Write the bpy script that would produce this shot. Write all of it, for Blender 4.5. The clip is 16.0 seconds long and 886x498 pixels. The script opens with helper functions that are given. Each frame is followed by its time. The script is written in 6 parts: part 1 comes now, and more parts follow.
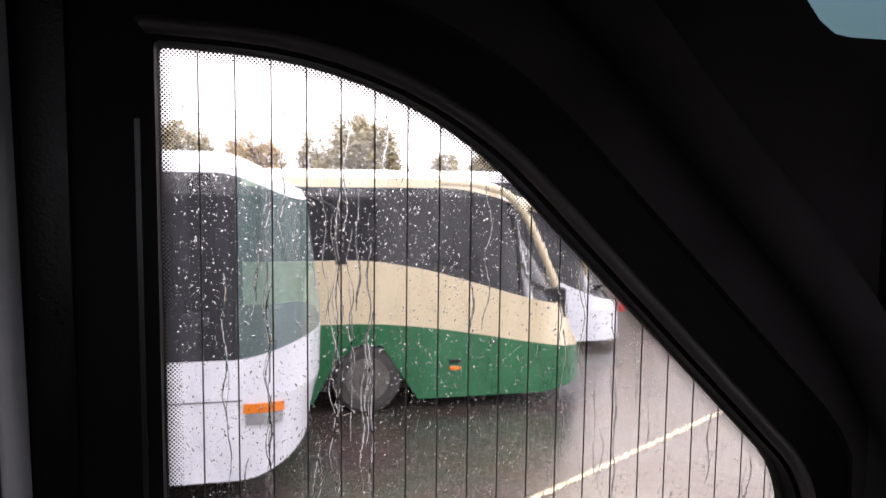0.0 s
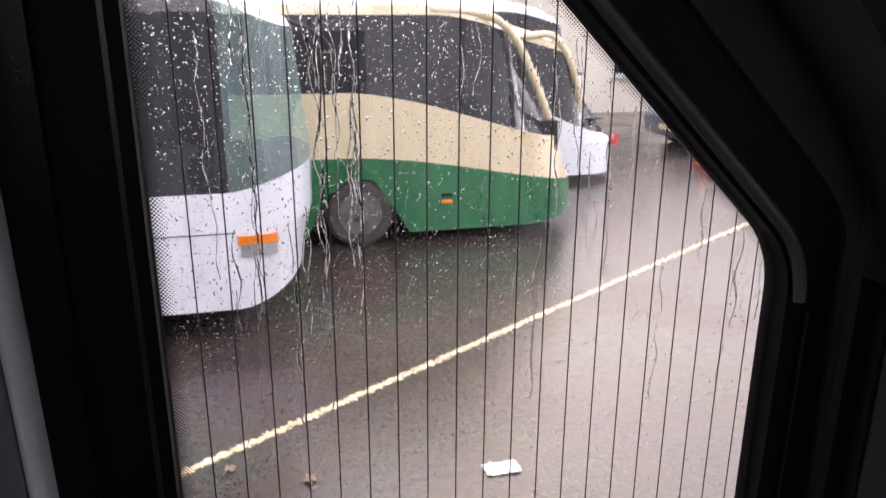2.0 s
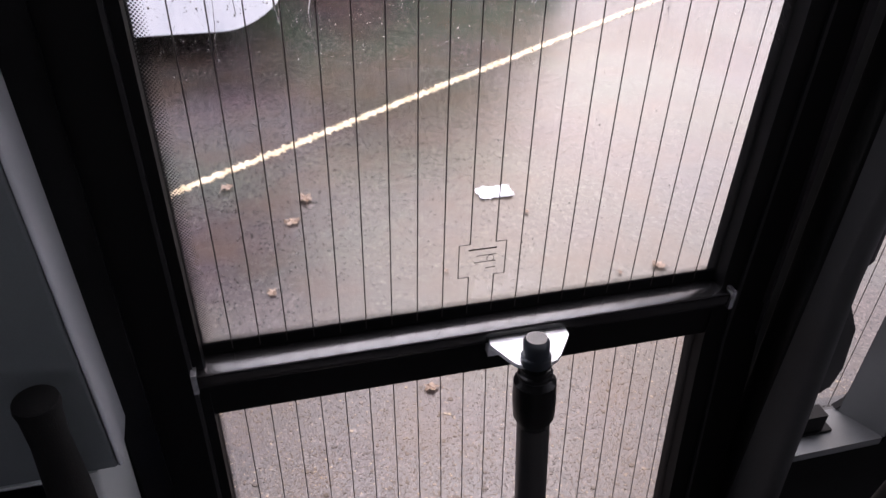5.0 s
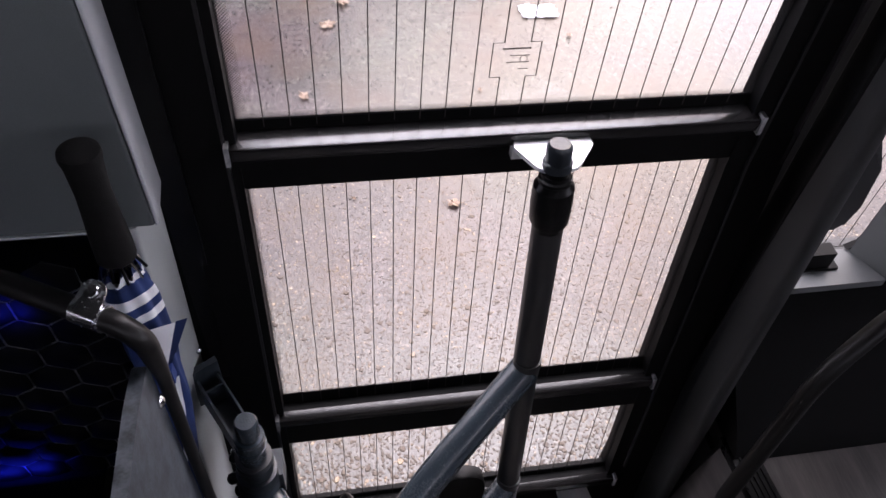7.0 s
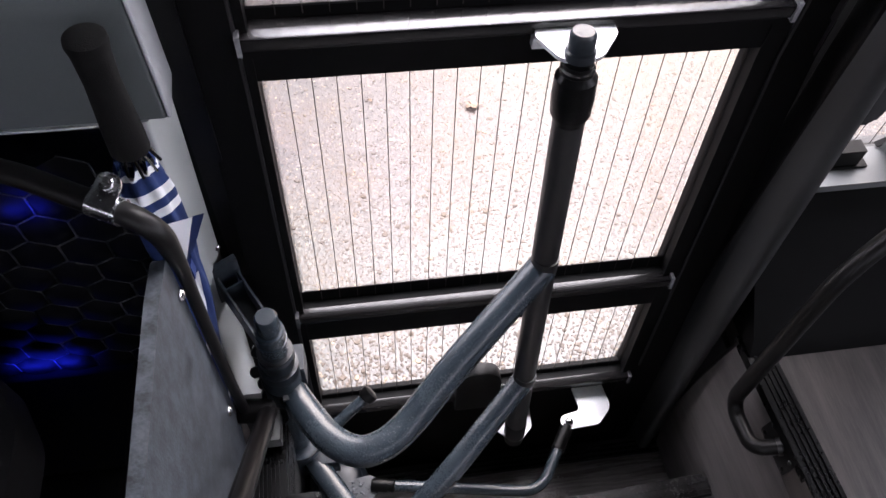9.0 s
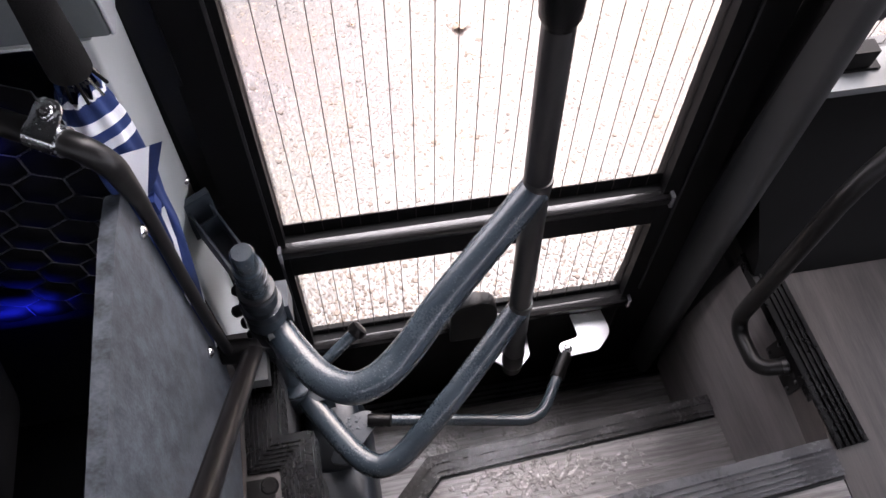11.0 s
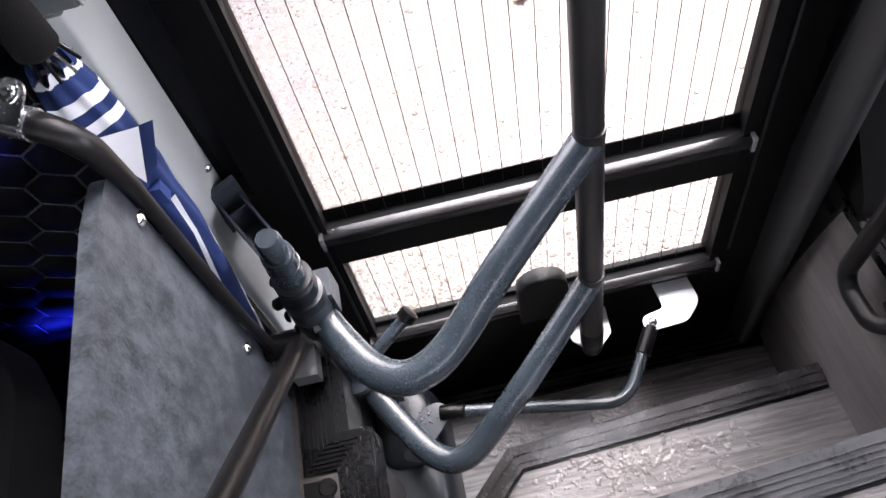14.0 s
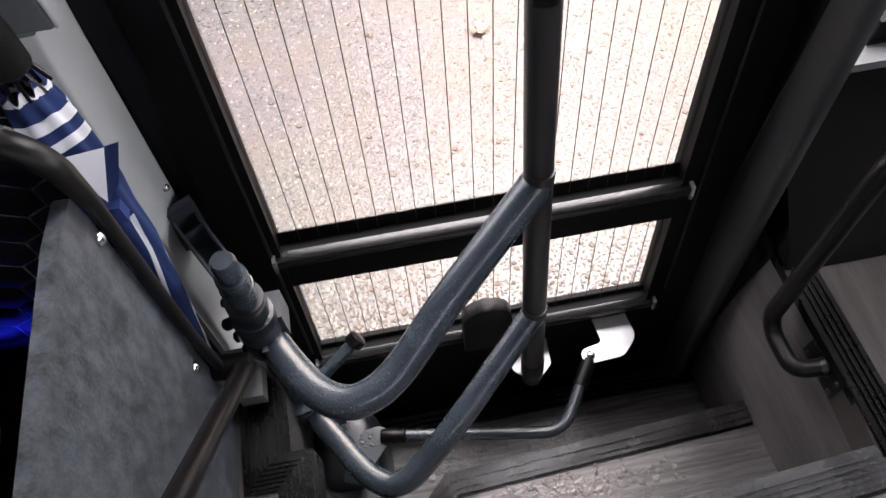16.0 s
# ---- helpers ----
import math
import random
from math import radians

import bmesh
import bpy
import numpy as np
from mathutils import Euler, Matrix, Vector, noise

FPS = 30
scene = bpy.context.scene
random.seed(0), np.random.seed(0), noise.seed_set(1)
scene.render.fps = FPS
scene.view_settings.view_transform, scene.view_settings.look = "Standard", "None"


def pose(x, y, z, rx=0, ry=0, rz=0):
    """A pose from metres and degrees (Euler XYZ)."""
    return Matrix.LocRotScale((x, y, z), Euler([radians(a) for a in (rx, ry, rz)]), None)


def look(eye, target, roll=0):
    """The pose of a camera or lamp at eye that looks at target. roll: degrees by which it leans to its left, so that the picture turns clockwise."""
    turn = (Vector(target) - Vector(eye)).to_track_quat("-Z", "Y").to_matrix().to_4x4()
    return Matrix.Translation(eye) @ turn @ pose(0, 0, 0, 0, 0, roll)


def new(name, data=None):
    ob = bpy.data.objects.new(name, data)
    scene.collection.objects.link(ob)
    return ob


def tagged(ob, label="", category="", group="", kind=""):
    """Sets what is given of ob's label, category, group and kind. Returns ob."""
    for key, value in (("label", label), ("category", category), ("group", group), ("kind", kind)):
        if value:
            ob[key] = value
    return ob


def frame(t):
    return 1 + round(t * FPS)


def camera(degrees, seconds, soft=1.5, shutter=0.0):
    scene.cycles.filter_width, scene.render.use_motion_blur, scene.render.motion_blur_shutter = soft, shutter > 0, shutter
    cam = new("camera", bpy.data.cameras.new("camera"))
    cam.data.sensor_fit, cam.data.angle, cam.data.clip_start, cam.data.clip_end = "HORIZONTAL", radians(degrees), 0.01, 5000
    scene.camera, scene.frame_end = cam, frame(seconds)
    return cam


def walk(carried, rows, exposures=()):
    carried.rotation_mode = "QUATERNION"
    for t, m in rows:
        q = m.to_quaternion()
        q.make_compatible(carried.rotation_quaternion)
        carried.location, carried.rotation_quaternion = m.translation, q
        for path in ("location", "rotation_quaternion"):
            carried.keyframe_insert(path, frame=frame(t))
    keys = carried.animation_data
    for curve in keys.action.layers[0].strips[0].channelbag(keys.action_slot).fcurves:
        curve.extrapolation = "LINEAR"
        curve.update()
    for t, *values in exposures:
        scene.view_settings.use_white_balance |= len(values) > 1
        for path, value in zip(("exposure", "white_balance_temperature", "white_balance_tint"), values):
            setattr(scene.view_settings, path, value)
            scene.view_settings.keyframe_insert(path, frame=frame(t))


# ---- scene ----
cam = camera(60.9, 16.0)
PATH = [
    (0, (0.085, -0.703, 2.553), (0.556, 1.232, 2.368), 0.7),
    (0.5, (0.088, -0.7, 2.536), (0.569, 1.221, 2.257), 0.5),
    (1, (0.09, -0.697, 2.518), (0.566, 1.205, 2.122), 0.4),
    (1.5, (0.091, -0.691, 2.499), (0.569, 1.189, 2.011), 0.3),
    (2, (0.092, -0.685, 2.48), (0.567, 1.163, 1.881), 0.2),
    (2.5, (0.094, -0.676, 2.449), (0.563, 1.139, 1.754), 0.2),
    (3, (0.095, -0.668, 2.418), (0.56, 1.106, 1.618), 0.3),
    (3.5, (0.098, -0.664, 2.384), (0.551, 1.063, 1.484), 0.3),
    (4, (0.1, -0.66, 2.351), (0.553, 1.01, 1.348), 0.2),
    (6.5, (0.1, -0.706, 2.305), (0.447, 0.638, 0.865), 5.4),
    (7, (0.097, -0.711, 2.304), (0.397, 0.548, 0.78), 5.7),
    (7.5, (0.097, -0.715, 2.301), (0.359, 0.478, 0.718), 5.3),
    (8, (0.095, -0.711, 2.297), (0.335, 0.413, 0.66), 5.2),
    (8.5, (0.098, -0.713, 2.295), (0.329, 0.393, 0.645), 4.7),
    (9, (0.097, -0.715, 2.285), (0.33, 0.355, 0.612), 4.8),
    (11.5, (0.131, -0.686, 2.172), (0.327, 0.204, 0.392), 2.4),
    (12, (0.151, -0.686, 2.117), (0.19, 0.205, 0.326), -7.1),
    (12.5, (0.177, -0.678, 2.108), (0.141, 0.249, 0.336), -12.8),
    (13, (0.183, -0.675, 2.099), (0.09, 0.28, 0.344), -16.7),
    (13.5, (0.186, -0.676, 2.098), (0.065, 0.289, 0.349), -19.1),
    (14, (0.189, -0.68, 2.112), (0.152, 0.269, 0.351), -15.1),
    (14.5, (0.194, -0.69, 2.122), (0.228, 0.256, 0.36), -10.9),
    (15, (0.195, -0.691, 2.127), (0.275, 0.252, 0.366), -8.2),
    (15.5, (0.188, -0.691, 2.135), (0.297, 0.26, 0.379), -5.9),
    (16, (0.184, -0.683, 2.15), (0.299, 0.285, 0.404), -4.3),
]
EXPOSURES = [(0, 1.35, 6300, 22), (4, 1.32, 6150, 25), (6.5, 2.17, 6050, 24), (7, 2.2, 6050, 24), (9, 2.86, 6050, 20), (11.5, 3.27, 6180, 21), (13.5, 3.63, 6120, 19), (15, 3.61, 6120, 19), (15.6, 3.1, 6300, 18), (16, 2.9, 6300, 18)]
walk(cam, [(t, look(eye, target, roll)) for t, eye, target, roll in PATH], EXPOSURES)

# ---- sky and light: bright overcast, rain ----
world = bpy.data.worlds.new("overcast_sky")
scene.world = world
world.use_nodes = True
wn, wl = world.node_tree.nodes, world.node_tree.links
sky = wn.new("ShaderNodeTexSky")
sky.sky_type = "NISHITA"
sky.sun_disc = False
sky.sun_elevation, sky.sun_rotation = radians(38), radians(25)
sky.air_density, sky.dust_density = 1.5, 6.0
grey = wn.new("ShaderNodeMix")
grey.data_type = "RGBA"
grey.inputs["Factor"].default_value = 0.8
wl.new(sky.outputs["Color"], grey.inputs["A"])
grey.inputs["B"].default_value = (9.3, 9.2, 9.2, 1)
back = wn["Background"]
back.inputs["Strength"].default_value = 0.13
wl.new(grey.outputs["Result"], back.inputs["Color"])

sun = new("sun", bpy.data.lights.new("sun", "SUN"))
sun.data.energy, sun.data.angle, sun.data.color = 0.6, radians(30), (1.0, 0.97, 0.93)
sun.matrix_world = look((0, 0, 30), (-6, -14, 0))


# ---- materials ----
def mat(name, a, b=None, rough=0.5, metal=0.0, scale=8.0, fine=120.0, bump=0.0, rough_var=0.1, stretch=(1, 1, 1), spec=0.5, coat=0.0, span=(0.5, 0.95)):
    """A surface whose colour, roughness and relief vary at a coarse and a fine scale."""
    m = bpy.data.materials.new(name)
    m.use_nodes = True
    n, l = m.node_tree.nodes, m.node_tree.links
    p = n["Principled BSDF"]
    co = n.new("ShaderNodeTexCoord")
    mp = n.new("ShaderNodeMapping")
    mp.inputs["Scale"].default_value = stretch
    l.new(co.outputs["Object"], mp.inputs["Vector"])
    big, small = n.new("ShaderNodeTexNoise"), n.new("ShaderNodeTexNoise")
    big.inputs["Scale"].default_value, small.inputs["Scale"].default_value = scale, fine
    big.inputs["Detail"].default_value, small.inputs["Detail"].default_value = 4, 3
    for t in (big, small):
        l.new(mp.outputs["Vector"], t.inputs["Vector"])
    add = n.new("ShaderNodeMath")
    add.operation = "MULTIPLY_ADD"
    l.new(small.outputs["Fac"], add.inputs[0])
    add.inputs[1].default_value = 0.45
    l.new(big.outputs["Fac"], add.inputs[2])
    ramp = n.new("ShaderNodeMapRange")
    ramp.inputs["From Min"].default_value, ramp.inputs["From Max"].default_value = span
    l.new(add.outputs[0], ramp.inputs["Value"])
    mix = n.new("ShaderNodeMix")
    mix.data_type = "RGBA"
    b = b or tuple(min(1, c * 1.35) for c in a)
    mix.inputs["A"].default_value, mix.inputs["B"].default_value = (*a, 1), (*b, 1)
    l.new(ramp.outputs["Result"], mix.inputs["Factor"])
    l.new(mix.outputs["Result"], p.inputs["Base Color"])
    r = n.new("ShaderNodeMapRange")
    r.inputs["To Min"].default_value, r.inputs["To Max"].default_value = max(0.02, rough - rough_var), min(1, rough + rough_var)
    l.new(add.outputs[0], r.inputs["Value"])
    l.new(r.outputs["Result"], p.inputs["Roughness"])
    p.inputs["Metallic"].default_value = metal
    p.inputs["Specular IOR Level"].default_value = spec
    p.inputs["Coat Weight"].default_value = coat
    if bump:
        bp = n.new("ShaderNodeBump")
        bp.inputs["Strength"].default_value, bp.inputs["Distance"].default_value = 1.0, bump
        l.new(small.outputs["Fac"], bp.inputs["Height"])
        l.new(bp.outputs["Normal"], p.inputs["Normal"])
    return m


def clear_glass(name, tint=(1, 1, 1), gloss=1.0):
    m = bpy.data.materials.new(name)
    m.use_nodes = True
    n, l = m.node_tree.nodes, m.node_tree.links
    n.remove(n["Principled BSDF"])
    t, g, mx, f = n.new("ShaderNodeBsdfTransparent"), n.new("ShaderNodeBsdfGlossy"), n.new("ShaderNodeMixShader"), n.new("ShaderNodeLayerWeight")
    t.inputs["Color"].default_value = (*tint, 1)
    g.inputs["Roughness"].default_value = 0.02
    f.inputs["Blend"].default_value = 0.5
    steep = n.new("ShaderNodeMath")
    steep.operation = "POWER"
    steep.inputs[1].default_value = 4.5
    l.new(f.outputs["Facing"], steep.inputs[0])
    weigh = n.new("ShaderNodeMath")
    weigh.operation = "MULTIPLY_ADD"
    weigh.inputs[1].default_value, weigh.inputs[2].default_value = 0.6 * gloss, 0.035 * gloss
    l.new(steep.outputs[0], weigh.inputs[0])
    l.new(weigh.outputs[0], mx.inputs[0])
    l.new(t.outputs[0], mx.inputs[1])
    l.new(g.outputs[0], mx.inputs[2])
    l.new(mx.outputs[0], n["Material Output"].inputs["Surface"])
    return m


def wet_glass(name):
    """Glass with a thin uneven film of running water, which softens and wavers what lies behind."""
    m = clear_glass(name)
    n, l = m.node_tree.nodes, m.node_tree.links
    mx = n["Mix Shader"]
    rf, bp, no, mp, co = (n.new("ShaderNode" + k) for k in ("BsdfRefraction", "Bump", "TexNoise", "Mapping", "TexCoord"))
    rf.inputs["IOR"].default_value, rf.inputs["Roughness"].default_value = 1.33, 0.044
    mp.inputs["Scale"].default_value = (1.0, 0.0, 0.16)
    no.inputs["Scale"].default_value, no.inputs["Detail"].default_value = 130, 3
    bp.inputs["Strength"].default_value, bp.inputs["Distance"].default_value = 1.0, 0.00004
    l.new(co.outputs["Object"], mp.inputs["Vector"])
    l.new(mp.outputs["Vector"], no.inputs["Vector"])
    l.new(no.outputs["Fac"], bp.inputs["Height"])
    l.new(bp.outputs["Normal"], rf.inputs["Normal"])
    l.new(rf.outputs[0], mx.inputs[1])
    return m


def film_glass(name, film, tint):
    """Dark privacy glass: a grey film that lets little through, under a clear gloss."""
    m = clear_glass(name, tint, 0.9)
    n, l = m.node_tree.nodes, m.node_tree.links
    d, a = n.new("ShaderNodeBsdfDiffuse"), n.new("ShaderNodeAddShader")
    co, mp, no, ramp = n.new("ShaderNodeTexCoord"), n.new("ShaderNodeMapping"), n.new("ShaderNodeTexNoise"), n.new("ShaderNodeMix")
    mp.inputs["Scale"].default_value = (3.0, 3.0, 0.7)
    no.inputs["Scale"].default_value, no.inputs["Detail"].default_value = 1.6, 6
    ramp.data_type = "RGBA"
    ramp.inputs["A"].default_value, ramp.inputs["B"].default_value = (*[c * 0.35 for c in film], 1), (*[c * 1.6 for c in film], 1)
    l.new(co.outputs["Object"], mp.inputs["Vector"])
    l.new(mp.outputs["Vector"], no.inputs["Vector"])
    l.new(no.outputs["Fac"], ramp.inputs["Factor"])
    l.new(ramp.outputs["Result"], d.inputs["Color"])
    out = n["Material Output"].inputs["Surface"]
    l.new(out.links[0].from_socket, a.inputs[0])
    l.new(d.outputs[0], a.inputs[1])
    l.new(a.outputs[0], out)
    return m


def dot_print(name, pitch, width):
    """Black ceramic dots printed on glass, fading from solid at the rim: U of the map runs from the rim inwards."""
    m = bpy.data.materials.new(name)
    m.use_nodes = True
    n, l = m.node_tree.nodes, m.node_tree.links
    p = n["Principled BSDF"]
    p.inputs["Base Color"].default_value = (0.006, 0.006, 0.007, 1)
    p.inputs["Roughness"].default_value = 0.3
    co, sep = n.new("ShaderNodeTexCoord"), n.new("ShaderNodeSeparateXYZ")
    uv, us = n.new("ShaderNodeUVMap"), n.new("ShaderNodeSeparateXYZ")
    l.new(co.outputs["Object"], sep.inputs[0])
    l.new(uv.outputs[0], us.inputs[0])

    def math_node(op, a, b=None):
        q = n.new("ShaderNodeMath")
        q.operation = op
        for i, v in enumerate((a, b)):
            if v is None:
                continue
            if isinstance(v, (int, float)):
                q.inputs[i].default_value = v
            else:
                l.new(v, q.inputs[i])
        return q.outputs[0]

    k = math.pi / pitch
    wave = math_node("MULTIPLY", math_node("SINE", math_node("MULTIPLY", math_node("ADD", sep.outputs[0], sep.outputs[2]), k)),
                     math_node("SINE", math_node("MULTIPLY", math_node("SUBTRACT", sep.outputs[0], sep.outputs[2]), k)))
    size = math_node("ABSOLUTE", wave)
    mask = math_node("GREATER_THAN", size, math_node("ADD", math_node("MULTIPLY", us.outputs[0], 0.95), -0.05))
    t, mx = n.new("ShaderNodeBsdfTransparent"), n.new("ShaderNodeMixShader")
    l.new(mask, mx.inputs[0])
    l.new(t.outputs[0], mx.inputs[1])
    l.new(p.outputs[0], mx.inputs[2])
    l.new(mx.outputs[0], n["Material Output"].inputs["Surface"])
    return m


def water(name):
    m = bpy.data.materials.new(name)
    m.use_nodes = True
    p = m.node_tree.nodes["Principled BSDF"]
    p.inputs["Transmission Weight"].default_value, p.inputs["IOR"].default_value, p.inputs["Roughness"].default_value = 1, 1.33, 0.0
    return m


def glow(name, colour, strength):
    m = bpy.data.materials.new(name)
    m.use_nodes = True
    p = m.node_tree.nodes["Principled BSDF"]
    p.inputs["Emission Color"].default_value, p.inputs["Emission Strength"].default_value = (*colour, 1), strength
    return m


def wood_vinyl(name, along):
    """Grey-brown wood-print floor vinyl: long grain, plank joints and worn wet patches."""
    m = mat(name, (0.16, 0.147, 0.142), (0.295, 0.281, 0.275), rough=0.22, scale=5, fine=45, bump=0.0003, rough_var=0.14,
            stretch=(0.7, 9, 9) if along == "x" else (9, 0.7, 9))
    n, l = m.node_tree.nodes, m.node_tree.links
    co = n.new("ShaderNodeTexCoord")
    mp = n.new("ShaderNodeMapping")
    mp.inputs["Rotation"].default_value = (0, 0, 0 if along == "x" else radians(90))
    l.new(co.outputs["Object"], mp.inputs["Vector"])
    wave = n.new("ShaderNodeTexWave")
    wave.wave_type, wave.bands_direction = "BANDS", "Y"
    wave.inputs["Scale"].default_value, wave.inputs["Distortion"].default_value = 26, 8
    wave.inputs["Detail"].default_value, wave.inputs["Detail Scale"].default_value = 3, 1.2
    ms = n.new("ShaderNodeMapping")
    ms.inputs["Scale"].default_value = (0.16, 1, 1)
    l.new(mp.outputs["Vector"], ms.inputs["Vector"])
    l.new(ms.outputs["Vector"], wave.inputs["Vector"])
    p = n["Principled BSDF"]
    base = p.inputs["Base Color"].links[0].from_socket
    mul = n.new("ShaderNodeMix")
    mul.data_type, mul.blend_type = "RGBA", "MULTIPLY"
    mul.inputs["Factor"].default_value = 0.3
    l.new(base, mul.inputs["A"])
    l.new(wave.outputs["Color"], mul.inputs["B"])
    l.new(mul.outputs["Result"], p.inputs["Base Color"])
    return m


def striped_cloth(name):
    """Navy umbrella cloth with white printed bands that spiral with the folds."""
    m = mat(name, (0.008, 0.022, 0.1), (0.014, 0.037, 0.145), rough=0.75, scale=20, fine=500, bump=0.0003)
    n, l = m.node_tree.nodes, m.node_tree.links
    uv, sep = n.new("ShaderNodeUVMap"), n.new("ShaderNodeSeparateXYZ")
    l.new(uv.outputs[0], sep.inputs[0])
    rings = n.new("ShaderNodeValToRGB")
    rings.color_ramp.interpolation = "CONSTANT"
    el = rings.color_ramp.elements
    el[0].position, el[0].color = 0.0, (0, 0, 0, 1)
    el[1].position, el[1].color = 0.024, (1, 1, 1, 1)
    for pos, v in ((0.034, 0), (0.058, 1), (0.072, 0), (0.086, 1), (0.103, 0)):
        e = el.new(pos)
        e.color = (v, v, v, 1)
    l.new(sep.outputs[1], rings.inputs[0])
    spiral = n.new("ShaderNodeMath")
    spiral.operation = "FRACT"
    q4 = n.new("ShaderNodeMath")
    q4.operation = "MULTIPLY"
    q4.inputs[1].default_value = 0.5
    l.new(sep.outputs[0], q4.inputs[0])
    l.new(q4.outputs[0], spiral.inputs[0])
    thin = n.new("ShaderNodeMath")
    thin.operation = "LESS_THAN"
    thin.inputs[1].default_value = 0.16
    l.new(spiral.outputs[0], thin.inputs[0])
    below = n.new("ShaderNodeMath")
    below.operation = "COMPARE"
    below.inputs[1].default_value, below.inputs[2].default_value = 0.65, 0.4
    l.new(sep.outputs[1], below.inputs[0])
    both = n.new("ShaderNodeMath")
    both.operation = "MULTIPLY"
    l.new(thin.outputs[0], both.inputs[0])
    l.new(below.outputs[0], both.inputs[1])
    q = n.new("ShaderNodeMath")
    q.operation = "MAXIMUM"
    l.new(rings.outputs[0], q.inputs[0])
    l.new(both.outputs[0], q.inputs[1])
    p = n["Principled BSDF"]
    base = p.inputs["Base Color"].links[0].from_socket
    mx = n.new("ShaderNodeMix")
    mx.data_type = "RGBA"
    l.new(q.outputs[0], mx.inputs["Factor"])
    l.new(base, mx.inputs["A"])
    mx.inputs["B"].default_value = (0.82, 0.83, 0.86, 1)
    l.new(mx.outputs["Result"], p.inputs["Base Color"])
    return m


def asphalt(name):
    """Wet worn asphalt: light and dark chippings in a dark binder, damp sheen in broad patches."""
    m = bpy.data.materials.new(name)
    m.use_nodes = True
    n, l = m.node_tree.nodes, m.node_tree.links
    p = n["Principled BSDF"]
    co = n.new("ShaderNodeTexCoord")
    vo, vb, no, pa = n.new("ShaderNodeTexVoronoi"), n.new("ShaderNodeTexVoronoi"), n.new("ShaderNodeTexNoise"), n.new("ShaderNodeTexNoise")
    vo.inputs["Scale"].default_value = 95
    vb.inputs["Scale"].default_value = 42
    no.inputs["Scale"].default_value, no.inputs["Detail"].default_value = 300, 2
    pa.inputs["Scale"].default_value, pa.inputs["Detail"].default_value = 0.9, 6
    for t in (vo, vb, no, pa):
        l.new(co.outputs["Object"], t.inputs["Vector"])
    sep = n.new("ShaderNodeSeparateColor")
    l.new(vo.outputs["Color"], sep.inputs[0])
    cr = n.new("ShaderNodeValToRGB")
    e = cr.color_ramp.elements
    e[0].position, e[0].color = 0.0, (0.016, 0.012, 0.009, 1)
    e[1].position, e[1].color = 1.0, (0.215, 0.183, 0.155, 1)
    for pos, c in ((0.06, (0.03, 0.023, 0.018)), (0.12, (0.066, 0.055, 0.047)), (0.6, (0.091, 0.076, 0.065)), (0.88, (0.118, 0.1, 0.086))):
        q = cr.color_ramp.elements.new(pos)
        q.color = (*c, 1)
    l.new(sep.outputs[0], cr.inputs[0])
    gap = n.new("ShaderNodeMapRange")
    gap.inputs["From Min"].default_value, gap.inputs["From Max"].default_value = 0.0035, 0.0075
    gap.inputs["To Min"].default_value, gap.inputs["To Max"].default_value = 0.0, 0.75
    l.new(vo.outputs["Distance"], gap.inputs["Value"])
    dist = n.new("ShaderNodeMapRange")
    dist.inputs["From Min"].default_value, dist.inputs["From Max"].default_value = 0.3, 0.7
    dist.inputs["To Min"].default_value, dist.inputs["To Max"].default_value = 0.0, 0.6
    l.new(vo.outputs["Distance"], dist.inputs["Value"])
    mx = n.new("ShaderNodeMix")
    mx.data_type = "RGBA"
    l.new(dist.outputs["Result"], mx.inputs["Factor"])
    l.new(cr.outputs["Color"], mx.inputs["A"])
    mx.inputs["B"].default_value = (0.045, 0.04, 0.036, 1)
    st = n.new("ShaderNodeMix")
    st.data_type, st.blend_type = "RGBA", "MULTIPLY"
    st.inputs["Factor"].default_value = 0.55
    l.new(mx.outputs["Result"], st.inputs["A"])
    l.new(pa.outputs["Color"], st.inputs["B"])
    dirt = n.new("ShaderNodeTexNoise")
    dirt.inputs["Scale"].default_value, dirt.inputs["Detail"].default_value = 2.6, 5
    l.new(co.outputs["Object"], dirt.inputs["Vector"])
    dr = n.new("ShaderNodeMapRange")
    dr.inputs["From Min"].default_value, dr.inputs["From Max"].default_value, dr.inputs["To Max"].default_value = 0.46, 0.7, 0.7
    l.new(dirt.outputs["Fac"], dr.inputs["Value"])
    brown = n.new("ShaderNodeMix")
    brown.data_type = "RGBA"
    l.new(dr.outputs["Result"], brown.inputs["Factor"])
    l.new(st.outputs["Result"], brown.inputs["A"])
    brown.inputs["B"].default_value = (0.066, 0.044, 0.031, 1)
    l.new(brown.outputs["Result"], p.inputs["Base Color"])
    rr = n.new("ShaderNodeMapRange")
    rr.inputs["From Min"].default_value, rr.inputs["From Max"].default_value = 0.4, 0.62
    rr.inputs["To Min"].default_value, rr.inputs["To Max"].default_value = 0.08, 0.25
    l.new(pa.outputs["Fac"], rr.inputs["Value"])
    l.new(rr.outputs["Result"], p.inputs["Roughness"])
    bp = n.new("ShaderNodeBump")
    bp.invert = True
    bp.inputs["Strength"].default_value, bp.inputs["Distance"].default_value = 0.22, 0.004
    l.new(vo.outputs["Distance"], bp.inputs["Height"])
    b2 = n.new("ShaderNodeBump")
    b2.inputs["Strength"].default_value, b2.inputs["Distance"].default_value = 0.25, 0.0015
    l.new(no.outputs["Fac"], b2.inputs["Height"])
    l.new(bp.outputs["Normal"], b2.inputs["Normal"])
    l.new(b2.outputs["Normal"], p.inputs["Normal"])
    return m


